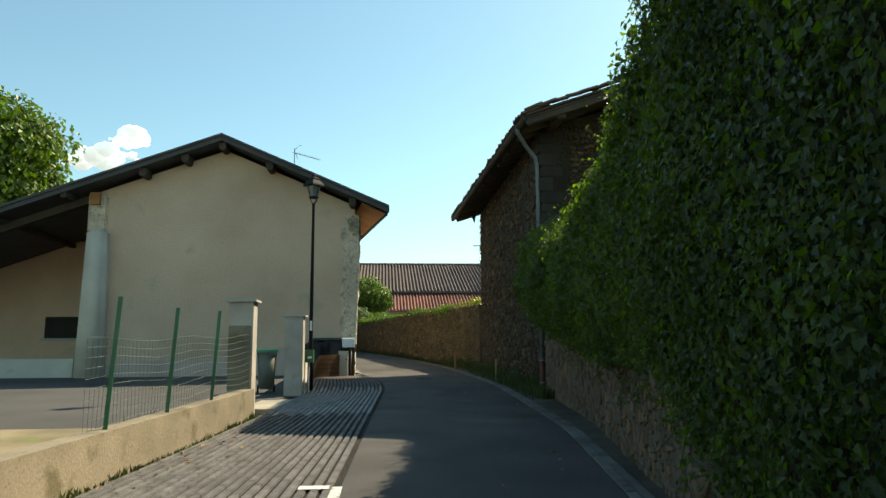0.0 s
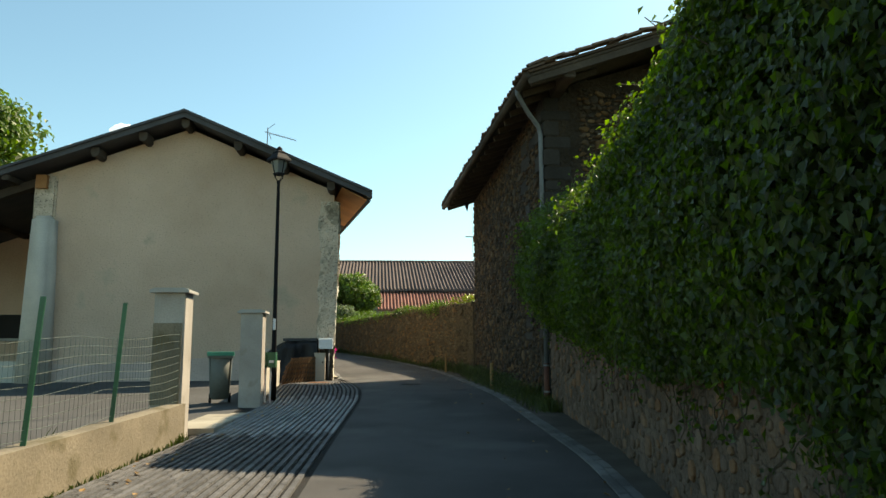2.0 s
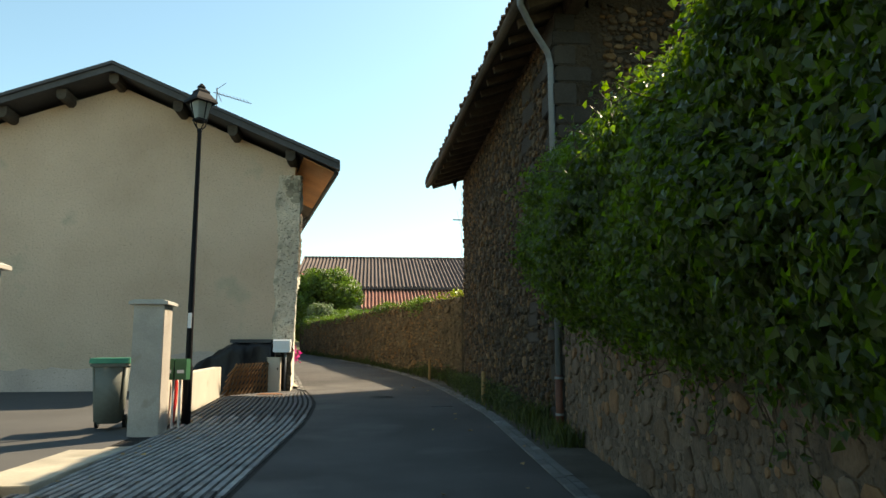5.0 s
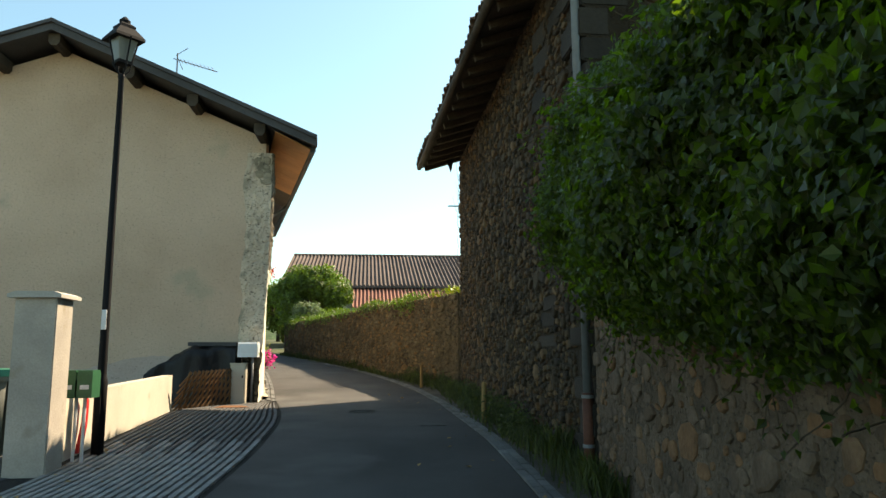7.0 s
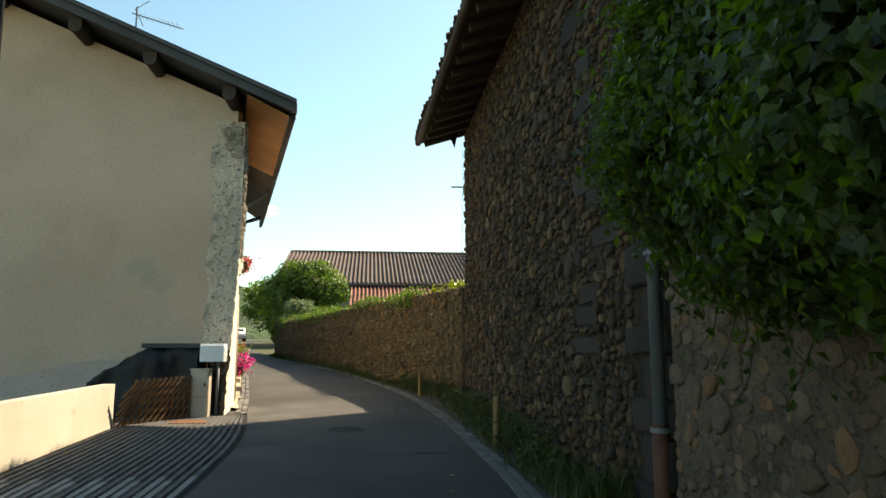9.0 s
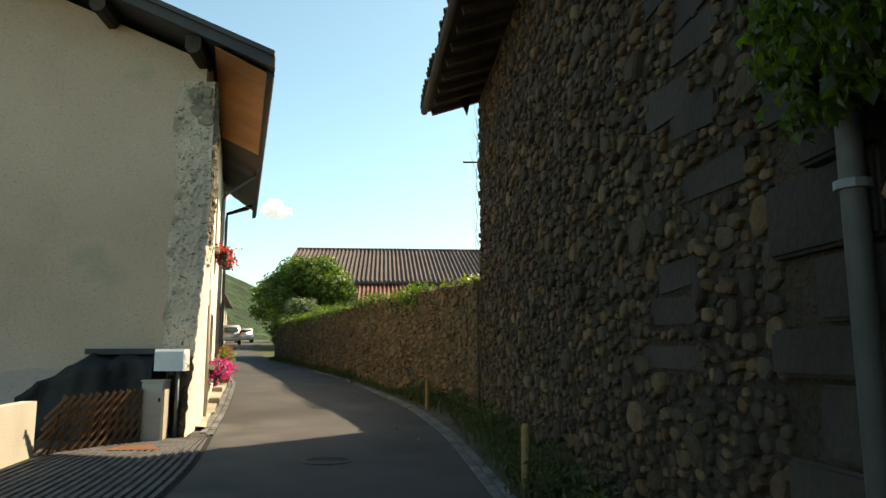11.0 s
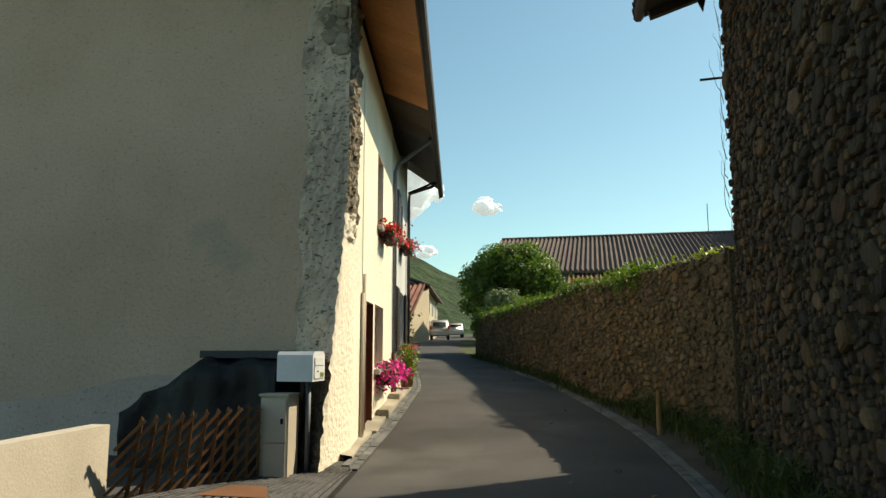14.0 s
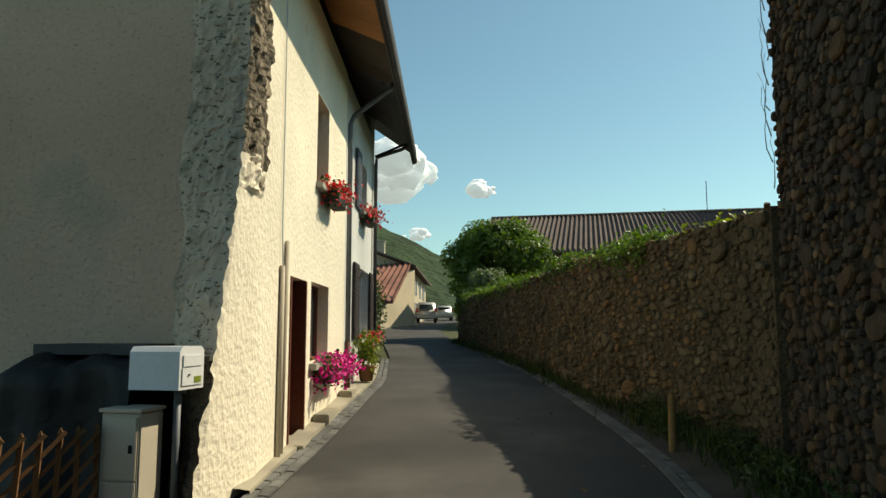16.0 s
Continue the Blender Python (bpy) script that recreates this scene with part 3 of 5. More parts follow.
# open shed behind the yard
shed = thing("shed", "open lean-to with pale back wall under the long roof", "shed")
part("back_wall", box(-24, -10.8, 33.0, 33.3, 0.6, 6.6), M_SHADED_RENDER, shed, "pale stained back wall")
part("low_wall", box(-24, -11.2, 27.0, 27.25, 0.5, 1.38), M_LOW_WHITE, shed, "low white wall across the front")
part("side_wall", box(-24.2, -24, 26, 39, 0.5, 3.2), M_WHITEWASH, shed)
part("floor", box(-24, -10.8, 27.25, 33, 0.72, 0.78), M_YARD, shed)
# dark box on the wall paints the shade of a window opening
part("window_recess", box(-14.95, -13.4, 32.9, 33.02, 2.25, 3.2), M_DARK, shed, "dark shed window")
part("window_sill", box(-15.1, -13.3, 32.85, 33.02, 2.14, 2.25), M_CAP, shed)
part("loft_door", box(-14.2, -13.0, 32.94, 33.02, 4.7, 6.0), M_SHADED_RENDER, shed, "closed loft shutter")
for x in (-21, -17.5, -14, -11.6):
    part("rafter", box(x - 0.1, x + 0.1, 26.2, 33, roof_under(x) - 0.02, roof_under(x) + 0.17), M_OLD_WOOD, shed)
part("beam", prism([(-22, roof_under(-22) - 0.28), (-10.9, roof_under(-10.9) - 0.28), (-10.9, roof_under(-10.9)), (-22, roof_under(-22))], "y", 27.0, 27.3), M_OLD_WOOD, shed, "dark timber tie beam")

# ---- barn ----
barn = thing("barn", "old field-stone barn with wide tiled eaves", "barn")
BY0, BY1 = 17.2, 28.6
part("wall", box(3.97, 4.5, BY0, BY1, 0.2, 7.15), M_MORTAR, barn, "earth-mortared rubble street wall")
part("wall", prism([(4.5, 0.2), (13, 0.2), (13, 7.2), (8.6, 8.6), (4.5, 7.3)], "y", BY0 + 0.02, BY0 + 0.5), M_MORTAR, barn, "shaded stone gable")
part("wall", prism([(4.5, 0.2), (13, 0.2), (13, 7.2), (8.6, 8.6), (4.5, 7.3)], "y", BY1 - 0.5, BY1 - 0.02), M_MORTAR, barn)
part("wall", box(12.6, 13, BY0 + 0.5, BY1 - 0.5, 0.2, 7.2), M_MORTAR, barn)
BSK = (2.92 - 3.36) / (28.9 - 15.9)


def barn_eave(y):
    return 3.36 + BSK * (y - 15.9)


def slope_slab(x_low, z_low, x_top, z_top, y0, y1, thick):
    b = bmesh.new()
    vs = []
    for y in (y0, y1):
        xl = x_low(y)
        vs.append([b.verts.new(c) for c in ((xl, y, z_low), (x_top, y, z_top), (x_top, y, z_top - thick), (xl, y, z_low - thick))])
    for k in range(4):
        b.faces.new((vs[0][k], vs[1][k], vs[1][(k + 1) % 4], vs[0][(k + 1) % 4]))
    b.faces.new(vs[0][::-1])
    b.faces.new(vs[1])
    bmesh.ops.recalc_face_normals(b, faces=b.faces[:])
    return b


BZ, BTX, BTZ = 7.02, 8.6, 8.85
part("roof_deck", slope_slab(barn_eave, BZ, BTX, BTZ, 15.9, 28.9, 0.05), M_OLD_WOOD, barn, "weathered boards under the tiles")
part("roof_deck", slope_slab(lambda y: 14.4, BZ - 0.1, BTX, BTZ, 15.9, 28.9, 0.05), M_OLD_WOOD, barn)
part("roof_tiles", slope_slab(lambda y: barn_eave(y) - 0.03, BZ + 0.06, BTX, BTZ + 0.06, 15.85, 28.95, 0.055), M_TILE, barn, "old clay roof tiles")


# ---- ivy wall and garden wall ----
def ivy_wall_top(y):
    return 3.0 + 0.02 * y


structure("wall_ivy", slab_wall(steps(-6, 17.1, 0.6), wall_x, 0.5, ivy_wall_top), M_IVY_MORTAR, "rubble wall under thick ivy", "wall")


def garden_top(y):
    return along(y, (29, 31, 32, 34.7, 37, 40, 48.2), (3.42, 3.42, 3.34, 3.48, 3.42, 3.38, 3.33))


structure("wall_garden", slab_wall(steps(28.61, 48.2, 0.6), wall_x, 0.45, garden_top), M_GMORTAR, "sunlit rubble garden wall along the bend", "wall")


# ---- barn details ----
for i, y in enumerate(steps(16.1, 28.7, 0.62)):
    b = bmesh.new()
    x0 = barn_eave(y) + 0.05
    k = (BTZ - BZ) / (BTX - barn_eave(y))
    z0 = BZ - 0.06
    prism([(x0, z0), (x0 + 1.6, z0 + 1.6 * k), (x0 + 1.6, z0 + 1.6 * k - 0.13), (x0 + 0.03, z0 - 0.12)], "y", y - 0.05, y + 0.05, b)
    part("rafter", b, M_OLD_WOOD, barn)
for z, x in ((7.02, 4.2), (7.75, 6.5), (8.5, 8.6)):
    part("purlin", box(x - 0.12, x + 0.12, 16.0, 17.25, z, z + 0.24, 0.02), M_OLD_WOOD, barn, "dark purlin carrying the verge")
part("verge_board", prism([(3.3, BZ - 0.02), (8.6, BTZ - 0.02), (8.6, BTZ - 0.24), (3.35, BZ - 0.2)], "y", 15.93, 15.97), M_OLD_WOOD, barn)
tile_b = bmesh.new()
tp = [(math.cos(a) * 0.095, math.sin(a) * 0.075) for a in np.linspace(0, math.pi, 7)]
tq = [(u * 0.84, v * 0.8) for u, v in tp[::-1]]
prism(tp + tq, "x", -0.20, 0.24, tile_b)
tile_me = bpy.data.meshes.new("tile")
tile_b.to_mesh(tile_me)
tile_b.free()
tile_me.materials.append(M_TILE)
sl_b = math.degrees(math.atan2(BTZ - BZ, BTX - 3.0))
for i, y in enumerate(steps(15.9, 28.9, 0.2)):
    for row in range(2):
        t = new("tile", tile_me)
        t.parent = barn
        t.matrix_world = pose(barn_eave(y) + 0.05 + row * 0.33 + rng.uniform(-0.05, 0.04), y + rng.normal(0, 0.012), BZ + 0.075 + row * 0.125 + rng.uniform(0, 0.02), rng.normal(0, 3), -sl_b + rng.normal(0, 3), rng.normal(0, 3))
for i, x in enumerate(steps(3.5, 8.5, 0.33)):
    t = new("tile", tile_me)
    t.parent = barn
    t.matrix_world = pose(x, 15.88 + rng.normal(0, 0.03), BZ + 0.09 + (x - 3.28) * (BTZ - BZ) / (BTX - 3.28) + rng.uniform(0, 0.03), rng.normal(0, 3), -sl_b + rng.normal(0, 4), rng.normal(0, 3))
bg = bmesh.new()
tube([(barn_eave(15.9) - 0.07, 15.9, BZ - 0.04), (barn_eave(28.9) - 0.07, 28.9, BZ - 0.04)], 0.075, bg, 10)
part("gutter", bg, M_OLD_WOOD, barn, "dull brown half-round gutter", True)
dp = tube([(3.24, 16.6, 6.98), (3.26, 16.65, 6.86), (3.5, 16.9, 6.6), (3.80, 17.2, 6.38), (3.86, 17.25, 6.2), (3.86, 17.25, 1.32)], 0.05, None, 12)
part("downpipe", dp, M_ZINC, barn, "grey zinc downpipe with swan neck", True)
part("pipe_shoe", tube([(3.86, 17.25, 1.34), (3.86, 17.25, 0.45)], 0.062, None, 12), M_RUST, barn, "brown cast-iron pipe foot", True)
for z in (0.75, 1.28, 2.6, 4.6):
    part("pipe_clip", lathe([(0.072, 0), (0.072, 0.035)], (3.86, 17.25, z), 12), M_ZINC, barn)
part("iron_spike", tube([(3.97, 28.58, 5.83), (3.63, 28.64, 5.84)], 0.018), M_BLACK, barn, "thin iron spike")
part("rag", prism([(3.52, 7.16), (3.80, 7.24), (3.69, 6.74)], "y", 28.4, 28.43), M_TARP, barn, "torn dark scrap under the eave")
tw = bmesh.new()
for k in range(12):
    x, z = 3.93, 3.6 + 3.2 * k / 12
    pts = [(x, 28.63, z)]
    for j in range(5):
        pts.append((pts[-1][0] - rng.uniform(-0.02, 0.05), pts[-1][1] + rng.uniform(-0.03, 0.03), pts[-1][2] + rng.uniform(0.05, 0.2)))
    tube(pts, [0.006, 0.005, 0.004, 0.003, 0.002, 0.002], tw, 4)
part("dry_creeper", tw, M_BARK, barn, "dry creeper stems on the corner")


# ---- house details ----
def on_facade(b):
    b.transform(FACADE)
    return b


# flaking lime strip with exposed stones at the street corner
for face in range(2):
    b = bmesh.new()
    n_u, n_z = 18, 170
    grid = []
    for j in range(n_z + 1):
        z = 0.5 + (6.75 - 0.5) * j / n_z
        row = []
        fl = 0.8 * max(0.0, (4.4 - z) / 3.8) ** 1.3
        for i in range(n_u + 1):
            u = i / n_u
            width = 0.62 + 0.14 * noise.noise((z * 0.9, face * 7.0, 0.3)) + 0.05 * noise.noise((z * 4, 3, 1))
            e = min(1, 6 * min(u, 1 - u)) if face == 0 else min(1, 5 * u + 0.12, 6 * (1 - u))
            rough = (1.7 if z > 3.5 else 0.12) if face else 1.0
            d = 0.012 + e * rough * (0.03 + 0.035 * noise.noise((u * 3.1, z * 3.0, face * 5.0)) + 0.028 * noise.noise((u * 7, z * 8, face * 3.0)) + 0.018 * noise.noise((u * 16, z * 19, face * 3.0)))
            if i == 0:
                chip = 0.028 * noise.noise((z * 3.2, 6, 0)) + 0.022 * noise.noise((z * 11, 2, 0))
                row.append(b.verts.new((-0.968 - 0.1 * fl + chip, 26.97 - 0.80 * fl + chip, z)))
            elif face == 0:
                row.append(b.verts.new((-0.985 - 0.1 * fl * (1 - u) - u * width, 27.0 - d - 0.80 * fl * (1 - u) ** 0.7, z)))
            else:
                w3 = FACADE @ Vector((d, 0.6, z))
                a3 = Vector((-0.968 - 0.1 * fl, 26.97 - 0.80 * fl, z)) + Vector((d, 0, 0))
                row.append(b.verts.new(a3.lerp(w3, u)))
        grid.append(row)
    for p, q in zip(grid, grid[1:]):
        for i in range(n_u):
            b.faces.new((p[i], p[i + 1], q[i + 1], q[i]) if face else (p[i + 1], p[i], q[i], q[i + 1]))
    cm = part("corner_masonry", b, M_OLD_LIME if face == 0 else M_SUNLIT_RENDER, house, "flaking lime and exposed stone at the corner", False)
    cm.data.materials.append(M_RUBBLE_CORNER if face else M_BARE_CORNER)
    for poly in cm.data.polygons:
        edge = poly.center.z + 0.5 * noise.noise(poly.center * 1.7) + 0.2 * noise.noise(poly.center * 6)
        if (face and edge > 3.5) or (not face and edge < 1.8):
            poly.material_index = 1
# exposed stones in the corner strip
for i in range(44):
    z = rng.uniform(3.6, 6.7)
    v, f = stone_shape(rng.uniform(0.14, 0.34), rng.uniform(0.10, 0.26), 0.05, 100 + i)
    if i % 4 == 1:
        z = rng.uniform(5.9, 6.7)
        u = rng.uniform(-0.35, -0.08)
        w = [(-0.98 + u + a, 26.965 - c * 0.8, z + bb) for a, bb, c in v]
    else:
        u = rng.uniform(0.08, 0.45)
        w = [tuple(FACADE @ Vector((0.03 + c * 0.7, u + a, z + bb))) for a, bb, c in v]
    me = bpy.data.meshes.new("stone")
    me.from_pydata(w, [], f)
    me.materials.append(M_CORNER)
    st = new("stone", me)
    st.parent = house

# door in its deep reveal
door = part("door", on_facade(box(-0.34, -0.28, 1.95, 2.83, 0.86, 2.80, 0.006)), M_BROWN_DOOR, house, "dark red-brown wooden front door")
for s in (1.925, 2.80):
    part("door_frame", on_facade(box(-0.36, 0.015, s, s + 0.055, 0.85, 2.82, 0.005)), M_BROWN_DOOR, door)
for z in (1.1, 1.9):
    part("door_panel", on_facade(box(-0.28, -0.262, 2.06, 2.72, z, z + 0.6, 0.008)), M_BROWN_DOOR, door)
part("door_handle", on_facade(box(-0.28, -0.21, 2.02, 2.06, 1.82, 1.86)), M_ZINC, door)
part("door_sill", on_facade(box(-0.36, 0.2, 1.9, 2.9, 0.80, 0.88, 0.01)), M_APRON, house, "concrete doorstep")


def window(s0, s1, z0, z1, parent, frame_mat, depth=0.2, curtain=False):
    w = part("window", on_facade(box(-depth - 0.012, -depth, s0 + 0.05, s1 - 0.05, z0 + 0.05, z1 - 0.05)), M_GLASS, parent, "dark glazed window")
    for a, b2, c, d in ((s0, s0 + 0.06, z0, z1), (s1 - 0.06, s1, z0, z1), (s0 + 0.06, s1 - 0.06, z0, z0 + 0.06), (s0 + 0.06, s1 - 0.06, z1 - 0.06, z1), ((s0 + s1) / 2 - 0.03, (s0 + s1) / 2 + 0.03, z0 + 0.06, z1 - 0.06)):
        part("window_frame", on_facade(box(-depth - 0.03, -depth + 0.035, a, b2, c, d, 0.004)), frame_mat, w)
    part("window_sill", on_facade(box(-depth, 0.10, s0 - 0.06, s1 + 0.06, z0 - 0.09, z0 - 0.002, 0.008)), M_CAP, w)
    return w


window(*HOLES[1], house, M_BROWN_DOOR)
window(*HOLES[2], house, M_BROWN_DOOR)
for h in HOLES2:
    window(*h, house, M_WHITE_METAL)


def shutter(s0, s1, z0, z1, material, label):
    sh = part("shutter", on_facade(box(0.0, 0.035, s0, s1, z0, z1, 0.004)), material, house, label)
    for k in range(int((z1 - z0) / 0.09)):
        part("slat", on_facade(box(0.036, 0.046, s0 + 0.05, s1 - 0.05, z0 + 0.04 + k * 0.09, z0 + 0.10 + k * 0.09)), material, sh)
    for z in (z0 + 0.15, z1 - 0.22):
        part("batten", on_facade(box(0.036, 0.05, s0 + 0.02, s1 - 0.02, z, z + 0.07)), material, sh)


shutter(7.28, 8.02, 2.03, 3.52, M_DARK_SHUTTER, "dark brown open shutter")
shutter(9.93, 10.7, 2.03, 3.52, M_DARK_SHUTTER, "dark brown open shutter")
shutter(7.5, 8.17, 4.66, 5.84, M_SHUTTER, "blue-grey open shutter")
# downpipe between the two houses, conduits, meter strip
part("downpipe", on_facade(tube([(0.85, 6.25, 6.75), (0.80, 6.25, 6.62), (0.12, 6.25, 6.1), (0.06, 6.25, 5.95), (0.06, 6.25, 1.15)], 0.045, None, 10)), M_ZINC, house, "grey downpipe with a long offset", True)
part("pipe_foot", on_facade(tube([(0.06, 6.25, 2.0), (0.06, 6.25, 1.0)], 0.055, None, 10)), M_RUST, house, "brown pipe foot", True)
part("conduit", on_facade(tube([(0.03, 1.38, 0.75), (0.03, 1.40, 2.9)], 0.03, None, 8)), M_CABINET, house, "beige cable conduit", True)
part("conduit", on_facade(tube([(0.03, 1.52, 0.75), (0.03, 1.62, 3.2)], 0.026, None, 8)), M_CABINET, house, "beige cable conduit", True)
part("cable", on_facade(tube([(0.02, 1.46, 2.9), (0.02, 1.40, 3.3), (0.02, 1.36, 6.3)], 0.009, None, 6)), M_WHITE_METAL, house)
part("strut", on_facade(tube([(0.05, 10.5, 6.4), (0.8, 10.5, 6.72)], 0.03, None, 6)), M_BLACK, house)
part("downpipe", on_facade(tube([(0.85, 10.65, 6.75), (0.7, 10.65, 6.62), (0.08, 10.65, 6.42), (0.06, 10.65, 6.2), (0.06, 10.65, 1.6)], 0.045, None, 10)), M_FASCIA, house, "", True)
# aerial on the roof
aer = thing("roof_aerial", "thin metal television aerial on the house roof", "aerial")
ax0, ay0, az0 = -3.55, 27.6, 8.4
part("mast", tube([(ax0, ay0, az0 - 0.3), (ax0, ay0, az0 + 1.15)], 0.018), M_ZINC, aer)
part("boom", tube([(ax0 - 0.1, ay0, az0 + 1.0), (ax0 + 1.0, ay0 + 0.1, az0 + 0.72)], 0.012), M_ZINC, aer)
for k in range(9):
    x = ax0 + 0.1 + k * 0.1
    part("element", tube([(x, ay0 - 0.12, az0 + 0.95 - k * 0.025), (x, ay0 + 0.16, az0 + 0.95 - k * 0.025)], 0.007, None, 5), M_ZINC, aer)
part("reflector", tube([(ax0 + 0.25, ay0, az0 + 1.3), (ax0, ay0 - 0.1, az0 + 1.05), (ax0 + 0.12, ay0 + 0.1, az0 + 0.75)], 0.01, None, 5), M_ZINC, aer)

# pale apron along the street wall
ap = bmesh.new()
rows = []
for s in steps(0.1, 11.5, 0.4):
    y = 27 + s * 0.981
    w = 0.55 if s > 1 else 0.3 + 0.25 * s
    w = max(0.10, min(0.6, (road_l(y) - (-0.98 - (y - 27) * 0.197)) - 0.25))
    rows.append([ap.verts.new(FACADE @ Vector((u, s, g(y) + z))) for u, z in ((-0.05, 0.08), (w, 0.06), (w, -0.1))])
for p, q in zip(rows, rows[1:]):
    for k in range(2):
        ap.faces.new((p[k], p[k + 1], q[k + 1], q[k]))
bmesh.ops.recalc_face_normals(ap, faces=ap.faces[:])
structure("pavement_apron", ap, M_APRON, "pale concrete apron along the street wall", "pavement")
for s in (3.9, 6.1):
    st = on_facade(box(0.02, 0.24, s - 0.55, s + 0.35, g(27 + s) - 0.02, g(27 + s) + 0.13, 0.015))
    solo("door_step", st, M_APRON, "pale worn concrete step on the apron", "step")


# ---- flowers ----
def flower_box(at, length, petals, n, spread, label, drop=0.1):
    fb = thing("flower_box", label, "flower box", at)
    part("trough", box(0.02, 0.24, -length / 2, length / 2, -0.16, 0.02, 0.015), M_POT, fb, "dark planter trough")
    c = np.stack([rng.normal(0.16, 0.13, n), rng.uniform(-spread, spread, n), rng.normal(0.08, 0.075, n)], 1)
    c[:, 2] -= drop * (np.abs(c[:, 1]) / spread) ** 2 * rng.uniform(0, 1.5, n)
    fl = leaves("blossom", c, np.tile((0.6, -0.5, 0.4), (n, 1)), 0.055, petals, 0.6, 1.0)
    fl.parent = fb
    c2 = np.stack([rng.normal(0.13, 0.10, n), rng.uniform(-spread, spread, n) * 0.95, rng.normal(0.02, 0.09, n)], 1)
    fo = leaves("foliage", c2, np.tile((0.6, -0.3, 0.6), (n, 1)), 0.06, M_WEED, 0.7)
    fo.parent = fb
    return fb


flower_box(FACADE @ pose(0.02, 4.15, 1.62), 1.2, M_PINK, 900, 0.85, "window trough spilling over with magenta petunias", 0.2)
flower_box(FACADE @ pose(0.02, 4.15, 4.2), 0.8, M_REDFLOWER, 330, 0.55, "trough of red geraniums on an upper sill")
flower_box(FACADE @ pose(0.02, 8.8, 4.62), 0.9, M_REDFLOWER, 260, 0.55, "trough of red geraniums on an upper sill")
flower_box(FACADE @ pose(0.02, 8.9, 1.98), 0.9, M_REDFLOWER, 160, 0.5, "trough of sparse orange-red geraniums")
pot = thing("potted_plant", "bushy yellow-green plant in a pot on the apron", "potted plant", FACADE @ pose(0.24, 7.6, g(34.4) + 0.09))
part("pot", lathe([(0.12, 0), (0.17, 0.26), (0.18, 0.3), (0.15, 0.3)]), M_TERRA, pot, "", True)
c = rng.normal(0, 1, (700, 3)) * (0.12, 0.12, 0.18) + (0, 0, 0.55)
lf = leaves("foliage", c, c - (0, 0, 0.5), 0.07, M_VINE)
lf.parent = pot


# ---- mailbox, cabinet, lattice, woodpile ----
mb = thing("mailbox", "white metal mailbox on a grey post by the corner", "mailbox", pose(-0.19, 0.40, -0.04))
part("body", prism([(25.78, 1.76), (26.14, 1.76), (26.14, 2.06), (26.10, 2.10), (25.82, 2.10), (25.78, 2.06)], "x", -1.31, -0.87), M_WHITE_METAL, mb, "white enamelled box")
part("flap", box(-0.87, -0.858, 25.82, 26.10, 1.94, 2.03, 0.003), M_WHITE_METAL, mb)
part("front_door", box(-0.87, -0.86, 25.81, 26.11, 1.79, 1.93, 0.003), M_WHITE_METAL, mb)
part("lock", lathe([(0.012, 0), (0.012, 0.01)], (-0.857, 25.9, 1.87), 8), M_BLACK, mb)
part("sticker", box(-0.8595, -0.856, 25.98, 26.08, 1.81, 1.86), M_VINE, mb, "faded yellowish sticker")
part("post", tube([(-1.0, 25.98, 0.6), (-1.0, 25.98, 1.78)], 0.03, None, 10), M_ZINC, mb, "grey post", True)
cab = thing("utility_cabinet", "beige plastic utility cabinet beside the mailbox post", "cabinet", pose(-0.20, 0.42, -0.04))
part("body", box(-1.42, -1.08, 25.62, 25.92, 0.6, 1.60, 0.012), M_CABINET, cab)
part("upper_door", box(-1.40, -1.10, 25.60, 25.62, 1.10, 1.57, 0.006), M_CABINET, cab)
part("lower_door", box(-1.40, -1.10, 25.60, 25.62, 0.72, 1.085, 0.006), M_CABINET, cab)
part("lid", box(-1.435, -1.065, 25.595, 25.935, 1.60, 1.63, 0.008), M_CABINET, cab)
part("lock", box(-1.16, -1.13, 25.592, 25.60, 1.3, 1.36), M_BLACK, cab)

lat = thing("lattice_fence", "leaning brown wooden lattice panel before the woodpile", "lattice fence")
LAT_A, LAT_B = Vector((-2.42, 24.85, 0.66)), Vector((-1.62, 26.0, 0.70))


def lattice_at(u, v, o):
    """A point of the panel: u along its foot, v up; its near end leans towards the lane."""
    p = LAT_A.lerp(LAT_B, u) + Vector((0.24 * (1 - u), -0.16 * (1 - u), 0.78)) * v
    return p + Vector((0.84, -0.54, 0)) * o


for k in range(11):
    u = k / 10
    lean = rng.normal(0, 0.012)
    p0, p1 = lattice_at(u, -0.02, 0.022), lattice_at(u + lean, 0.96, 0.022)
    sl_b2 = tube([p0, p1, p1 + (p1 - p0) * 0.05], [0.026, 0.026, 0.006], None, 4)
    part("upright_slat", sl_b2, M_LATTICE, lat)
for k in range(-5, 10):
    u0, u1 = k / 10, k / 10 + 0.52
    t0 = max(0.0, (-0.16 - u0) / (u1 - u0))
    t1 = min(1.0, (1.0 - u0) / (u1 - u0))
    if t1 - t0 > 0.15:
        part("slat", tube([lattice_at(u0 + (u1 - u0) * t0, t0 * 0.97, 0.05), lattice_at(u0 + (u1 - u0) * t1, t1 * 0.97, 0.05)], 0.021, None, 4), M_LATTICE, lat)
pile = thing("covered_woodpile", "woodpile under a black tarpaulin against the gable wall", "woodpile")
tb = bmesh.new()
grid = []
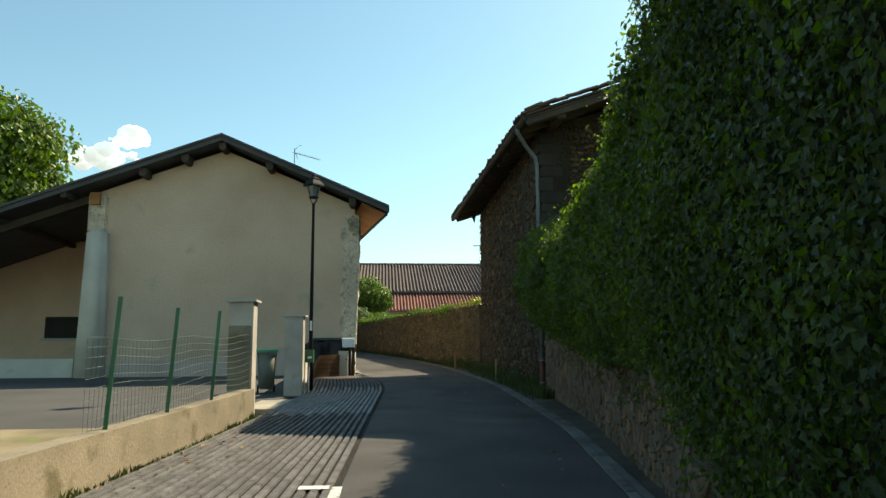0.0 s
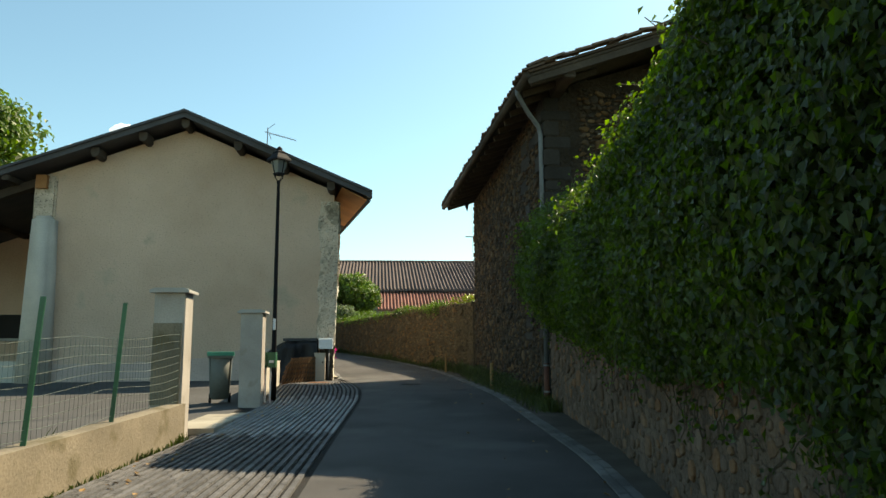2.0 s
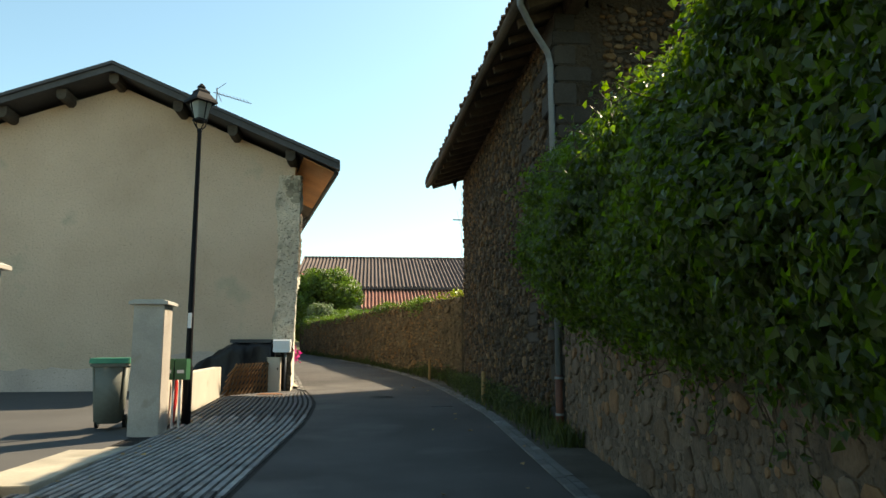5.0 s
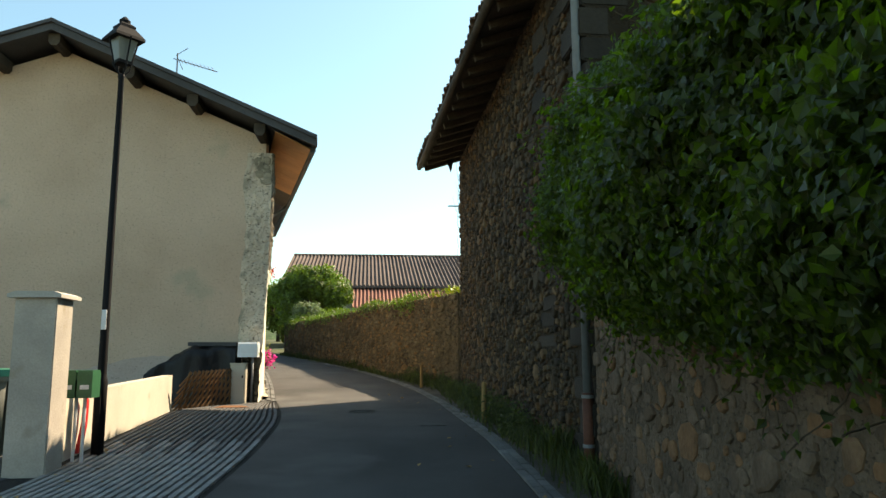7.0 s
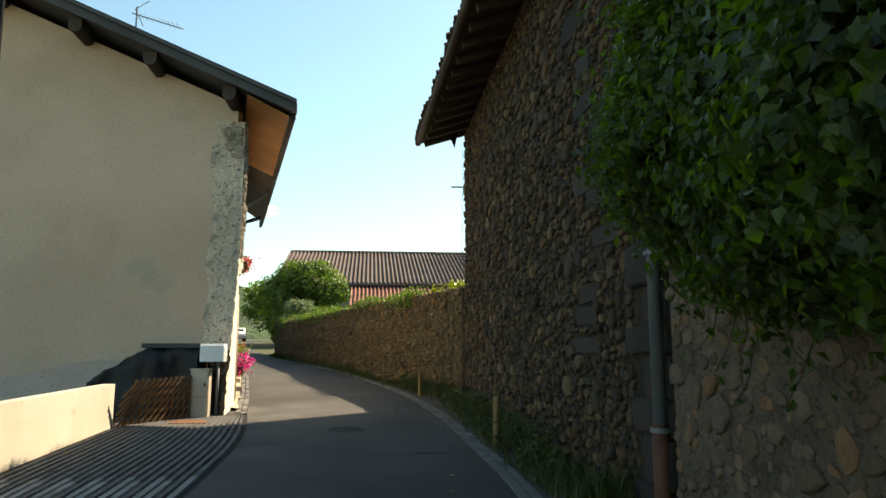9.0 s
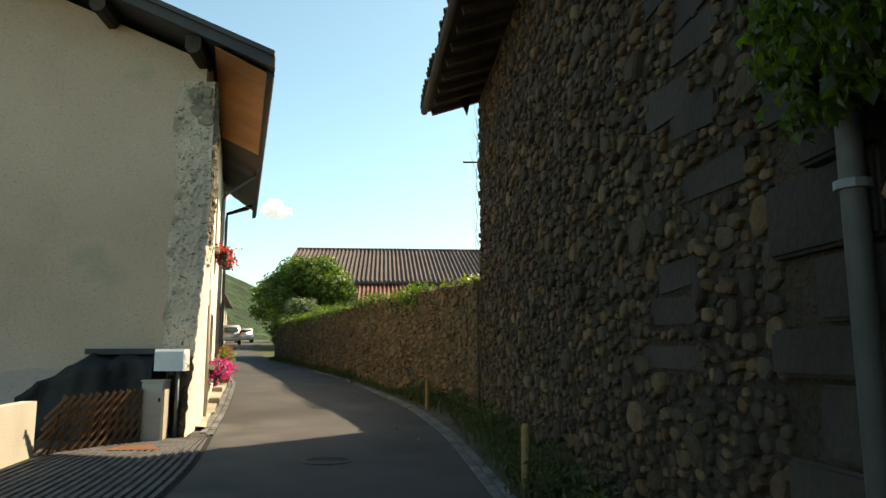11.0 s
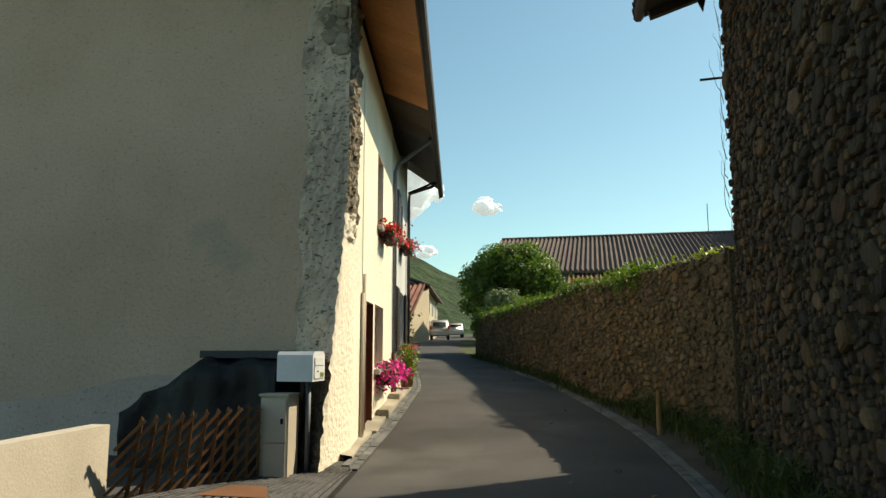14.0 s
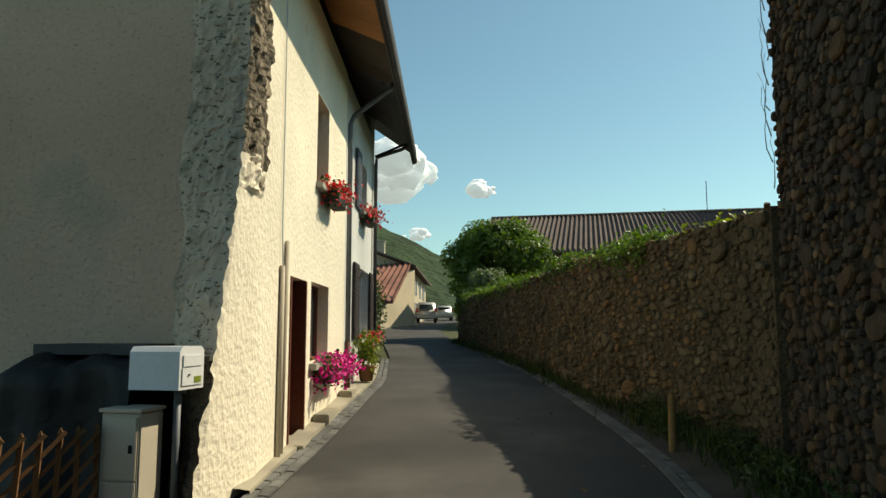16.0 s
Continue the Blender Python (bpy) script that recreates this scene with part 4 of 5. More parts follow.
for j in range(15):
    v = j / 14
    row = []
    for i in range(31):
        u = i / 30
        top = 1.50 + 0.55 * min(1, u * 2.0)
        x = -3.55 + 2.0 * u
        y, z = (26.22 + 0.08 * math.sin(u * 9), 0.6 + (top - 0.75) * min(1, v * 1.7)) if v < 0.6 else (26.22 + (v - 0.6) * 1.9, top - 0.15 + 0.12 * math.sin((v - 0.6) * 3.9))
        wr = 0.06 * noise.noise((u * 7, v * 4, 2)) + 0.045 * noise.noise((u * 17 + v * 5, v * 5, 4))
        row.append(tb.verts.new((x + wr * 0.5, y - wr * 1.2 if v < 0.97 else 26.97, z + wr)))
    grid.append(row)
for p, q in zip(grid, grid[1:]):
    for i in range(30):
        tb.faces.new((p[i], p[i + 1], q[i + 1], q[i]))
for col in (0, 30):
    base = [tb.verts.new((grid[j][col].co.x, grid[j][col].co.y, 0.6)) for j in (0, 14)]
    tb.faces.new([grid[j][col] for j in range(15)] + [base[1], base[0]])
part("tarpaulin", tb, M_TARP, pile, "creased black tarpaulin", True)
part("board", box(-2.68, -1.6, 26.5, 26.98, 1.98, 2.07), M_FASCIA, pile, "grey board on top")
structure("earth_patch", ribbon(steps(25.0, 25.5, 0.25), lambda y: -1.75 + 0.2 * (y - 25), lambda y: -1.0 - 0.5 * (y - 25), 0.02), M_TERRA, "reddish grit patch before the cabinet", "ground")


# ---- low walls, gate pillars, fence, bin ----
def low_face(y):
    return along(y, (-10, 5, 7.4, 13.4), (-4.0, -3.1, -2.88, -2.32))


structure("wall_low", slab_wall(steps(-6, 13.4, 0.8), lambda y: low_face(y) - 0.25, 0.25, lambda y: g(y) + 0.53 - 0.002 * y), M_WALL_CONC, "stained low concrete wall with a crack", "wall")


def pillar(x, y, top, label):
    p = thing("gate_pillar", label, "gate pillar", None, "gate pillars")
    part("shaft", box(x - 0.22, x + 0.22, y - 0.22, y + 0.22, g(y) - 0.1, top - 0.07, 0.012), M_PILLAR, p)
    part("cap", prism([(x - 0.28, top - 0.07), (x + 0.28, top - 0.07), (x + 0.28, top - 0.03), (x + 0.2, top), (x - 0.2, top), (x - 0.28, top - 0.03)], "y", y - 0.28, y + 0.28), M_CAP, p, "grey concrete cap")
    return p


p1 = pillar(-2.62, 13.6, 2.53, "pale rendered gate pillar with a flat concrete cap")
part("panel", box(-2.835, -2.43, 13.355, 13.38, 0.86, 2.02, 0.004), M_WALL_CONC, p1, "bare concrete patch on its face")
pillar(-2.18, 17.86, 2.47, "pale rendered gate pillar beside the street lamp")
structure("wall_low_white", slab_wall(steps(18.1, 24.7, 0.8), lambda y: -2.12 - 0.06 * (y - 18) - 0.2, 0.2, lambda y: 1.30 + 0.01 * (y - 18)), M_LOW_WHITE, "white rendered low wall", "wall")
structure("threshold", box(-2.75, -2.05, 13.95, 17.6, g(15) - 0.15, g(15.5) + 0.03, 0.01), M_APRON, "pale concrete gate threshold", "threshold")
fence = thing("wire_fence", "green posts with slack wire mesh on the low wall", "fence")


def fence_x(y):
    return low_face(y) - 0.12


for y, top in ((8.0, 2.13), (9.65, 2.11), (11.35, 2.17)):
    x = fence_x(y)
    b = prism([(x - 0.025, y - 0.03), (x + 0.025, y - 0.03), (x + 0.025, y - 0.022), (x + 0.004, y - 0.022), (x + 0.004, y + 0.03), (x - 0.004, y + 0.03), (x - 0.004, y - 0.022), (x - 0.025, y - 0.022)], "z", g(y) + 0.4, top)
    for q in b.verts:
        q.co.x += 0.06 * (q.co.z - g(y) - 0.4)
    part("post", b, M_GREEN, fence, "dark green steel post")
wb = bmesh.new()
for z in np.arange(0.02, 1.0, 0.10):
    tube([(fence_x(y) + 0.012, y, g(y) + 0.54 + z + 0.03 * math.sin(y * 2.3 + z * 3)) for y in steps(7.5, 13.4, 0.6)], 0.0025, wb, 4)
tagged(part("wire_mesh", wb, M_WIRE, fence), kind="stuff")
wb = bmesh.new()
for y in steps(7.5, 13.4, 0.09):
    lean = 0.02 * math.sin(y * 5)
    tube([(fence_x(y) + 0.012, y, g(y) + 0.54), (fence_x(y) + 0.012 + lean, y + lean, g(y) + 1.46)], 0.0022, wb, 4)
tagged(part("upright_mesh", wb, M_WIRE, fence), kind="stuff")

bin_t = thing("wheeled_bin", "grey-green wheeled bin with a green lid in the gateway", "bin", pose(-2.95, 18.5, g(18.5), 0, 0, 10) @ Matrix.Diagonal((1.25, 1.1, 1.02, 1)))
b = bmesh.new()
lo = [b.verts.new((x * 0.15, y * 0.18, 0.09)) for x, y in ((-1, -1), (1, -1), (1, 1), (-1, 1))]
hi = [b.verts.new((x * 0.19, y * 0.25, 0.98)) for x, y in ((-1, -1), (1, -1), (1, 1), (-1, 1))]
b.faces.new(lo[::-1]); b.faces.new(hi)
for k in range(4):
    b.faces.new((lo[k], lo[(k + 1) % 4], hi[(k + 1) % 4], hi[k]))
bmesh.ops.bevel(b, geom=b.edges[:], offset=0.03, segments=2, affect="EDGES")
part("body", b, M_BIN, bin_t, "", True)
part("rim", box(-0.21, 0.21, -0.27, 0.27, 0.93, 0.985, 0.015), M_BIN, bin_t)
part("lid", prism([(-0.28, 0.985), (0.28, 0.985), (0.26, 1.03), (0.1, 1.07), (-0.24, 1.06)], "x", -0.22, 0.22), M_LID, bin_t, "green plastic lid")
for x in (-0.16, 0.16):
    part("wheel", tube([(x - 0.02, 0.2, 0.10), (x + 0.02, 0.2, 0.10)], 0.10, None, 14), M_RUBBER, bin_t)
part("handle", tube([(-0.15, 0.29, 0.95), (0.15, 0.29, 0.95)], 0.016), M_BIN, bin_t)

for k, x in enumerate((-2.04, -1.85)):
    gb = thing("letter_box", "small green metal letter box behind the pillar", "letter box", pose(x, 18.4, 0), "green letter boxes")
    part("body", prism([(-0.13, 1.28), (0.13, 1.28), (0.13, 1.56), (0.10, 1.6), (-0.13, 1.6)], "x", -0.085, 0.085), M_GREEN, gb)
    part("flap", box(-0.09, 0.09, -0.14, -0.13, 1.49, 1.55), M_GREEN, gb)
    part("name_plate", box(-0.05, 0.05, -0.136, -0.13, 1.38, 1.43), M_WHITE_METAL, gb)
    if k:
        part("post", tube([(-0.03, 0, g(18.5) - 0.05), (-0.03, 0, 1.3)], 0.02), M_WHITE_METAL, gb)
    else:
        part("post", tube([(0.05, 0.03, g(18.5) - 0.05), (0.05, 0.03, 1.3)], 0.02), M_WHITE_METAL, gb)
hose = thing("red_marker", "curved red plastic marker leaning on the low wall", "marker")
part("strip", prism([(18.85, 0.58), (18.97, 0.58), (19.10, 0.9), (19.12, 1.2), (19.02, 1.28), (19.0, 0.95)], "x", -2.13, -2.09), M_RED, hose)

# street lamp
lamp = thing("street_lamp", "black lantern street lamp on a slender post", "street lamp", pose(-1.90, 18.95, g(18.95)))
part("post", lathe([(0.075, -0.02), (0.075, 0.9), (0.06, 0.95), (0.055, 1.0), (0.045, 3.0), (0.036, 4.9), (0.05, 4.93), (0.03, 4.97)], seg=16), M_BLACK, lamp, "", True)
part("door_plate", box(-0.03, 0.03, -0.085, -0.07, 0.4, 0.75), M_BLACK, lamp)
part("sticker", box(-0.03, 0.03, -0.064, -0.055, 1.55, 1.8), M_WHITE_METAL, lamp, "small white sticker")
for k in range(4):
    a = math.pi / 4 + k * math.pi / 2
    part("arm", tube([(0.03 * math.cos(a), 0.03 * math.sin(a), 4.95), (0.11 * math.cos(a), 0.11 * math.sin(a), 5.04), (0.12 * math.cos(a), 0.12 * math.sin(a), 5.12), (0.20 * math.cos(a), 0.20 * math.sin(a), 5.45)], 0.012, None, 6), M_BLACK, lamp)
head = part("lantern", lathe([(0.13, 5.10), (0.135, 5.14), (0.12, 5.14)], seg=4), M_BLACK, lamp)
head.matrix_parent_inverse = Matrix.Identity(4)
part("pane", lathe([(0.11, 5.14), (0.19, 5.44)], seg=4), M_LANTERN, head, "clear lantern glazing")
part("hood", lathe([(0.29, 5.43), (0.28, 5.47), (0.19, 5.56), (0.15, 5.60), (0.15, 5.64), (0.07, 5.69), (0.02, 5.74)], seg=4), M_BLACK, head)
part("chimney", lathe([(0.06, 5.66), (0.075, 5.72), (0.02, 5.78)], seg=10), M_BLACK, head)

# stakes along the barn
for x, y, h in ((3.43, 21.75, 0.68), (2.95, 29.55, 0.62)):
    s = solo("wooden_stake", tube([(x, y, g(y) - 0.1), (x + 0.01, y, g(y) + h - 0.03), (x + 0.01, y, g(y) + h)], [0.042, 0.042, 0.03], None, 10), M_STAKE, "round pine stake in the weedy verge", "stake", "verge stakes")
# manhole, gully, paint mark
mh = structure("manhole_cover", lathe([(0.33, -0.02), (0.33, 0.006), (0.30, 0.008), (0.29, 0.004), (0.05, 0.004)], (1.35, 24.0, g(24.0)), 28), M_IRON, "round iron manhole cover set in asphalt", "manhole cover")
for y in np.arange(23.78, 24.25, 0.08):
    w = math.sqrt(max(0, 0.27 ** 2 - (y - 24) ** 2))
    part("rib", box(1.35 - w, 1.35 + w, y - 0.015, y + 0.015, g(y), g(y) + 0.010), M_IRON, mh)
gu = structure("drain_gully", box(2.3, 2.75, 21.35, 21.75, g(21.5) - 0.05, g(21.5) + 0.004), M_IRON, "dark iron drain grate at the lane edge", "drain")
for k in range(6):
    part("bar", box(2.33 + k * 0.07, 2.37 + k * 0.07, 21.38, 21.72, g(21.5), g(21.5) + 0.012), M_IRON, gu)
structure("road_marking", ribbon(steps(6.3, 7.35, 0.2), lambda y: -0.52, lambda y: -0.40, 0.004), M_WHITE_PAINT, "worn white paint line", "road marking")
structure("road_marking_bar", ribbon([7.17, 7.33], lambda y: -0.82, lambda y: -0.521, 0.022), M_WHITE_PAINT, "worn white paint bar on the paving", "road marking")


# ---- ivy ----
def ivy_low(y):
    return g(y) + along(y, (-10, 4.9, 5.35, 5.7, 6.5, 8.5, 11, 12.5, 14.2, 15.5, 16.3, 17.3), (-0.1, -0.1, 0.7, 1.1, 1.25, 1.15, 1.3, 1.4, 1.5, 1.75, 2.1, 2.6)) + 0.22 * noise.noise((y * 1.1, 4.0, 0)) + 0.12 * noise.noise((y * 3.3, 9.0, 0))


def ivy_front_top(y):
    return along(y, (-10, 3.6, 4.6, 5.5, 6.5, 9.0, 12, 13.7, 15.2, 16.3, 16.9, 17.3), (6.2, 6.0, 5.2, 4.2, 3.6, 3.3, 3.25, 3.6, 3.75, 3.75, 3.5, 3.3)) + 0.18 * noise.noise((y * 0.9, 1.0, 0))


def ivy_back_top(y):
    return ivy_front_top(y) + along(y, (-10, 5.6, 7.4, 9.4, 11.5, 15.0, 16.5, 17.2), (0.8, 0.8, 1.0, 0.8, 0.6, 0.7, 0.6, 0.3))


def ivy_depth(y):
    return along(y, (-10, 5.5, 7.5, 10, 14.6, 15.6, 16.3, 16.8, 17.3), (0.25, 0.25, 0.32, 0.52, 0.70, 0.74, 0.62, 0.3, 0.05))


def ivy_point(y, v):
    """Surface of the ivy: v 0 at the lower rim, 0.7 at the shoulder, 1 at the back."""
    lo, mid, hi = ivy_low(y), ivy_front_top(y), ivy_back_top(y)
    d = ivy_depth(y) * (1 + 0.45 * noise.noise((y * 0.9, v * 4, 5.0)) + 0.36 * noise.noise((y * 2.2, v * 8, 8.0)) + 0.22 * noise.noise((y * 4.6, v * 15, 3.0)))
    x = wall_x(y)
    if v < 0.7:
        k = v / 0.7
        return Vector((x - d * min(1, 0.25 + 2.2 * k) * (1 - 0.12 * k), y, lo + (mid - lo) * k))
    k = (v - 0.7) / 0.3
    return Vector((x - d * 0.88 + (d * 0.88 + 0.9) * k, y, mid + (hi - mid) * math.sin(k * math.pi / 2)))


ivy = thing("ivy", "dense dark ivy hanging over the rubble wall, sunlit along its crest", "ivy")
# added dark shell: its colour gives the shade between leaves and hides the wall
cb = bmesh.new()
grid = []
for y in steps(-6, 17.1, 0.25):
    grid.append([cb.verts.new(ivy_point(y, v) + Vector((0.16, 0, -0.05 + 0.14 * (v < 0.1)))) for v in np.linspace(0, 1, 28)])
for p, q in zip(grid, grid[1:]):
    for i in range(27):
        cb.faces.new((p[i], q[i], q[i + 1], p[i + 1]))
part("inner_growth", cb, M_CORE, ivy, "dark shell in place of the ivy's inner shade", True)
N_IVY = 250000
GRID_Y, GRID_V = np.arange(-2.5, 17.41, 0.1), np.linspace(0, 1, 41)
surf = np.array([[ivy_point(y, v) for v in GRID_V] for y in GRID_Y])
e1, e2 = np.gradient(surf, axis=0), np.gradient(surf, axis=1)
nrm = np.cross(e2, e1)
nrm /= np.linalg.norm(nrm, axis=2)[:, :, None] + 1e-9
nrm[nrm[:, :, 0] > 0.35] *= -1
iy = rng.uniform(0, 1, N_IVY) ** 0.85 * (len(GRID_Y) - 1.01)
iv_ = rng.uniform(0, 1, N_IVY) * 39.99
i0, j0 = iy.astype(int), iv_.astype(int)
fy, fv = (iy - i0)[:, None], (iv_ - j0)[:, None]
pt = (surf[i0, j0] * (1 - fy) + surf[i0 + 1, j0] * fy) * (1 - fv) + (surf[i0, j0 + 1] * (1 - fy) + surf[i0 + 1, j0 + 1] * fy) * fv
lift = np.clip(rng.normal(0.0, 0.10, N_IVY), -0.16, 0.30)[:, None]
cs = pt + nrm[i0, j0] * lift
ns = nrm[i0, j0] + np.array((0, 0, 0.25))
crest = (iv_ > 25) & (rng.uniform(0, 1, N_IVY) < 0.30)
cs = np.concatenate([cs, (pt + nrm[i0, j0] * rng.uniform(0.05, 0.26, N_IVY)[:, None])[crest]])
ns = np.concatenate([ns, ns[crest]])
iv = leaves("foliage", cs, ns, 0.052, M_LEAF, 0.45, 0.9, -1.5)
iv.parent = ivy
tagged(iv, kind="stuff")
# loose shoots along the crest and the lower rim
cs, ns = [], []
st = bmesh.new()
for k in range(260):
    y = rng.uniform(2.5, 17.0)
    v = rng.choice([0.0, 0.66, 0.8, 0.95])
    p = ivy_point(y, v)
    d = Vector((rng.uniform(-0.5, 0.1), rng.uniform(-0.5, 0.5), -0.7 if v < 0.1 else rng.uniform(0.1, 0.9))).normalized()
    pts = [p]
    for j in range(7):
        d = (d + Vector((rng.normal(0, 0.25), rng.normal(0, 0.25), rng.normal(-0.08, 0.2)))).normalized()
        pts.append(pts[-1] + d * 0.075)
        cs.append(pts[-1] + Vector(rng.normal(0, 0.02, 3)))
        ns.append(Vector((-0.6, -0.3, 0.5)))
    tube(pts, 0.004, st, 4)
tagged(part("shoot", st, M_BARK, ivy, "thin trailing shoots"), kind="stuff")
sh = leaves("shoot_leaves", cs, ns, 0.058, M_LEAF, 0.7)
sh.parent = ivy
tagged(sh, kind="stuff")


# ---- trees and shrubs ----
def tree(at, height, radius, leaf_mat, n, seed, label, name="tree", size=0.3, trunk=0.22, squash=0.8, base=0.35):
    r = np.random.default_rng(seed)
    t = thing(name, label, name.replace("_", " "), pose(*at))
    tb = bmesh.new()
    tube([(0, 0, -0.2), (0.03, 0.02, height * base), (0.1, -0.05, height * 0.7)], [trunk, trunk * 0.75, trunk * 0.3], tb, 8)
    blobs = []
    for k in range(26):
        a, e = r.uniform(0, 2 * math.pi), r.uniform(-1.1, 1.15)
        d = radius * r.uniform(0.45, 0.8)
        c = Vector((math.cos(a) * d * math.cos(e), math.sin(a) * d * math.cos(e), height * 0.59 + math.sin(e) * radius * squash * 0.8))
        blobs.append((c, radius * r.uniform(0.28, 0.5)))
        tube([(0.03, 0, height * base), c * 0.55 + Vector((0, 0, height * 0.2)), c], [trunk * 0.4, trunk * 0.25, trunk * 0.06], tb, 5)
    part("trunk", tb, M_BARK, t, "", True)
    cc, nn = [], []
    for k in range(n):
        c, br = blobs[r.integers(len(blobs))]
        d = Vector(r.normal(0, 1, 3)).normalized()
        rr = br * r.uniform(0.55, 1.12)
        cc.append(c + Vector((d.x * rr, d.y * rr, d.z * rr * squash)))
        nn.append(d + Vector((0, 0, 0.4)))
    lf = leaves("crown", cc, nn, size, leaf_mat, 0.6)
    lf.parent = t
    tagged(lf, kind="stuff")
    return t


tree((-28, 50, g(50)), 21.5, 6.2, M_TREE_LEAF, 16000, 3, "tall broadleaf tree behind the house roof", size=0.42, trunk=0.5)
tree((-20.0, 44, g(44)), 9.0, 3.6, M_TREE_LEAF, 6000, 9, "leafy tree behind the shed", size=0.32, trunk=0.3)
tree((-1.6, 51, g(50)), 5.4, 2.2, M_TREE_LEAF, 17000, 4, "round leafy walnut behind the garden wall", size=0.17, trunk=0.2, base=0.2)
tree((-1.75, 48.2, g(48)), 3.1, 1.1, M_PALE_LEAF, 4500, 5, "pale silvery shrub in the garden", "shrub", size=0.13, trunk=0.08, base=0.15)
tree((-0.4, 47, g(47)), 2.4, 1.2, M_TREE_LEAF, 2500, 6, "clipped green shrub behind the garden wall", "shrub", size=0.14, trunk=0.08, base=0.1)
tree((-1.9, 47.5, g(47)), 2.1, 1.1, M_TREE_LEAF, 2500, 16, "low green shrub behind the garden wall", "shrub", size=0.14, trunk=0.08, base=0.1)
tree((-2.9, 50.5, g(50)), 1.9, 0.7, M_VINE, 2500, 7, "yellow-green shrub at the end of the wall", "shrub", size=0.14, trunk=0.08, base=0.1)
tree((-3.4, 64, g(64)), 5.5, 2.4, M_TREE_LEAF, 5000, 8, "dark tree beside the lane", size=0.26, trunk=0.2, base=0.15)
tree((-9.5, 100, g(92)), 8.0, 4.0, M_TREE_LEAF, 5000, 18, "dark tree at the end of the lane", size=0.4, trunk=0.3, base=0.2)
tree((4.3, 33.2, g(33)), 3.4, 1.15, M_VINE, 2200, 11, "yellow-green vine shrub behind the garden wall", "shrub", size=0.13, trunk=0.05, base=0.2)

# creeper along the garden wall's top
cr = thing("wall_creeper", "green creeper trailing over the garden wall's top", "creeper")
cs, ns = [], []
for k in range(8500):
    y = 31.5 + 16.5 * rng.uniform(0, 1) ** 1.4
    thick = max(0.0, 0.55 + 0.9 * noise.noise((y * 0.55, 2.0, 0)))
    if thick < 0.5 and rng.uniform() > 0.25:
        continue
    cs.append((wall_x(y) + rng.uniform(-0.14, 0.45), y, garden_top(y) + rng.normal(0.02, 0.10) * (0.4 + thick) - (0.16 * thick if rng.uniform() < 0.3 else 0)))
    ns.append((-0.5, -0.3, 0.8))
lf = leaves("foliage", cs, ns, 0.075, M_TREE_LEAF, 0.6)
lf.parent = cr
tagged(lf, kind="stuff")


# weeds at the foot of the walls
def grass_patch(name, label, n, y0, y1, x_of, tall, material):
    v, f = [], []
    for k in range(n):
        y = rng.uniform(y0, y1)
        x = x_of(y)
        h = tall * rng.uniform(0.35, 1.2) * (0.55 + 0.6 * abs(noise.noise((y * 0.8, 3.0, 1.0))) * 2)
        a, lean = rng.uniform(0, math.pi), rng.normal(0, 0.35, 2)
        w = rng.uniform(0.006, 0.016)
        dx, dy = math.cos(a) * w, math.sin(a) * w
        z = g(y) - 0.02
        i = len(v)
        v += [(x - dx, y - dy, z), (x + dx, y + dy, z), (x + dx * 0.7 + lean[0] * h * 0.4, y + dy * 0.7 + lean[1] * h * 0.4, z + h * 0.6), (x - dx * 0.7 + lean[0] * h * 0.4, y - dy * 0.7 + lean[1] * h * 0.4, z + h * 0.6), (x + lean[0] * h, y + lean[1] * h, z + h)]
        f += [(i, i + 1, i + 2, i + 3), (i + 3, i + 2, i + 4)]
    ob = from_arrays(name, v, f, material)
    return tagged(ob, label, "weeds", "", "stuff")


grass_patch("verge_weeds", "long weeds and grass at the foot of the barn wall", 5200, 16.0, 31.5, lambda y: wall_x(y) - 0.02 - abs(rng.normal(0, 0.22)), 0.40, M_WEED)
grass_patch("wall_weeds", "thin weeds along the foot of the garden wall", 2500, 31, 48, lambda y: wall_x(y) - 0.02 - abs(rng.normal(0, 0.15)), 0.3, M_WEED)
grass_patch("low_wall_weeds", "small weeds in the joint below the low wall", 500, 6, 13.4, lambda y: low_face(y) + 0.01 + abs(rng.normal(0, 0.03)), 0.12, M_WEED)
grass_patch("yard_weeds", "weeds behind the low wall", 2500, 4, 13.2, lambda y: low_face(y) - 0.3 - abs(rng.normal(0, 0.5)), 0.25, M_WEED)
cs = [(x, y, g(y) + 0.012) for y in rng.uniform(6, 22, 90) for x in [pave_l(y) + abs(rng.normal(0, 0.35)) + 0.05]]
cs += [(x, y, g(y) + 0.012) for y in rng.uniform(5, 40, 60) for x in [road_r(y) + rng.uniform(-1.2, 0.4)]]
wc = []
for yc, xc, hh in zip(rng.uniform(19, 31.5, 70), rng.uniform(0.02, 0.5, 70), rng.uniform(0.15, 0.5, 70)):
    for k in range(60):
        wc.append((wall_x(yc) - xc + rng.normal(0, 0.10), yc + rng.normal(0, 0.13), g(yc) + hh * rng.uniform(0.1, 1.0)))
wl = leaves("broad_weeds", wc, np.tile((-0.5, -0.4, 0.7), (len(wc), 1)), 0.07, M_WEED, 0.6, 0.5)
tagged(wl, "bushy broad-leaved weeds on the verge by the stakes", "weeds", "", "stuff")
dl = leaves("fallen_leaves", cs, np.tile((0, 0, 1), (len(cs), 1)), 0.07, M_DRY, 0.25)
tagged(dl, "dry brown leaves scattered on the paving", "leaves", "", "stuff")


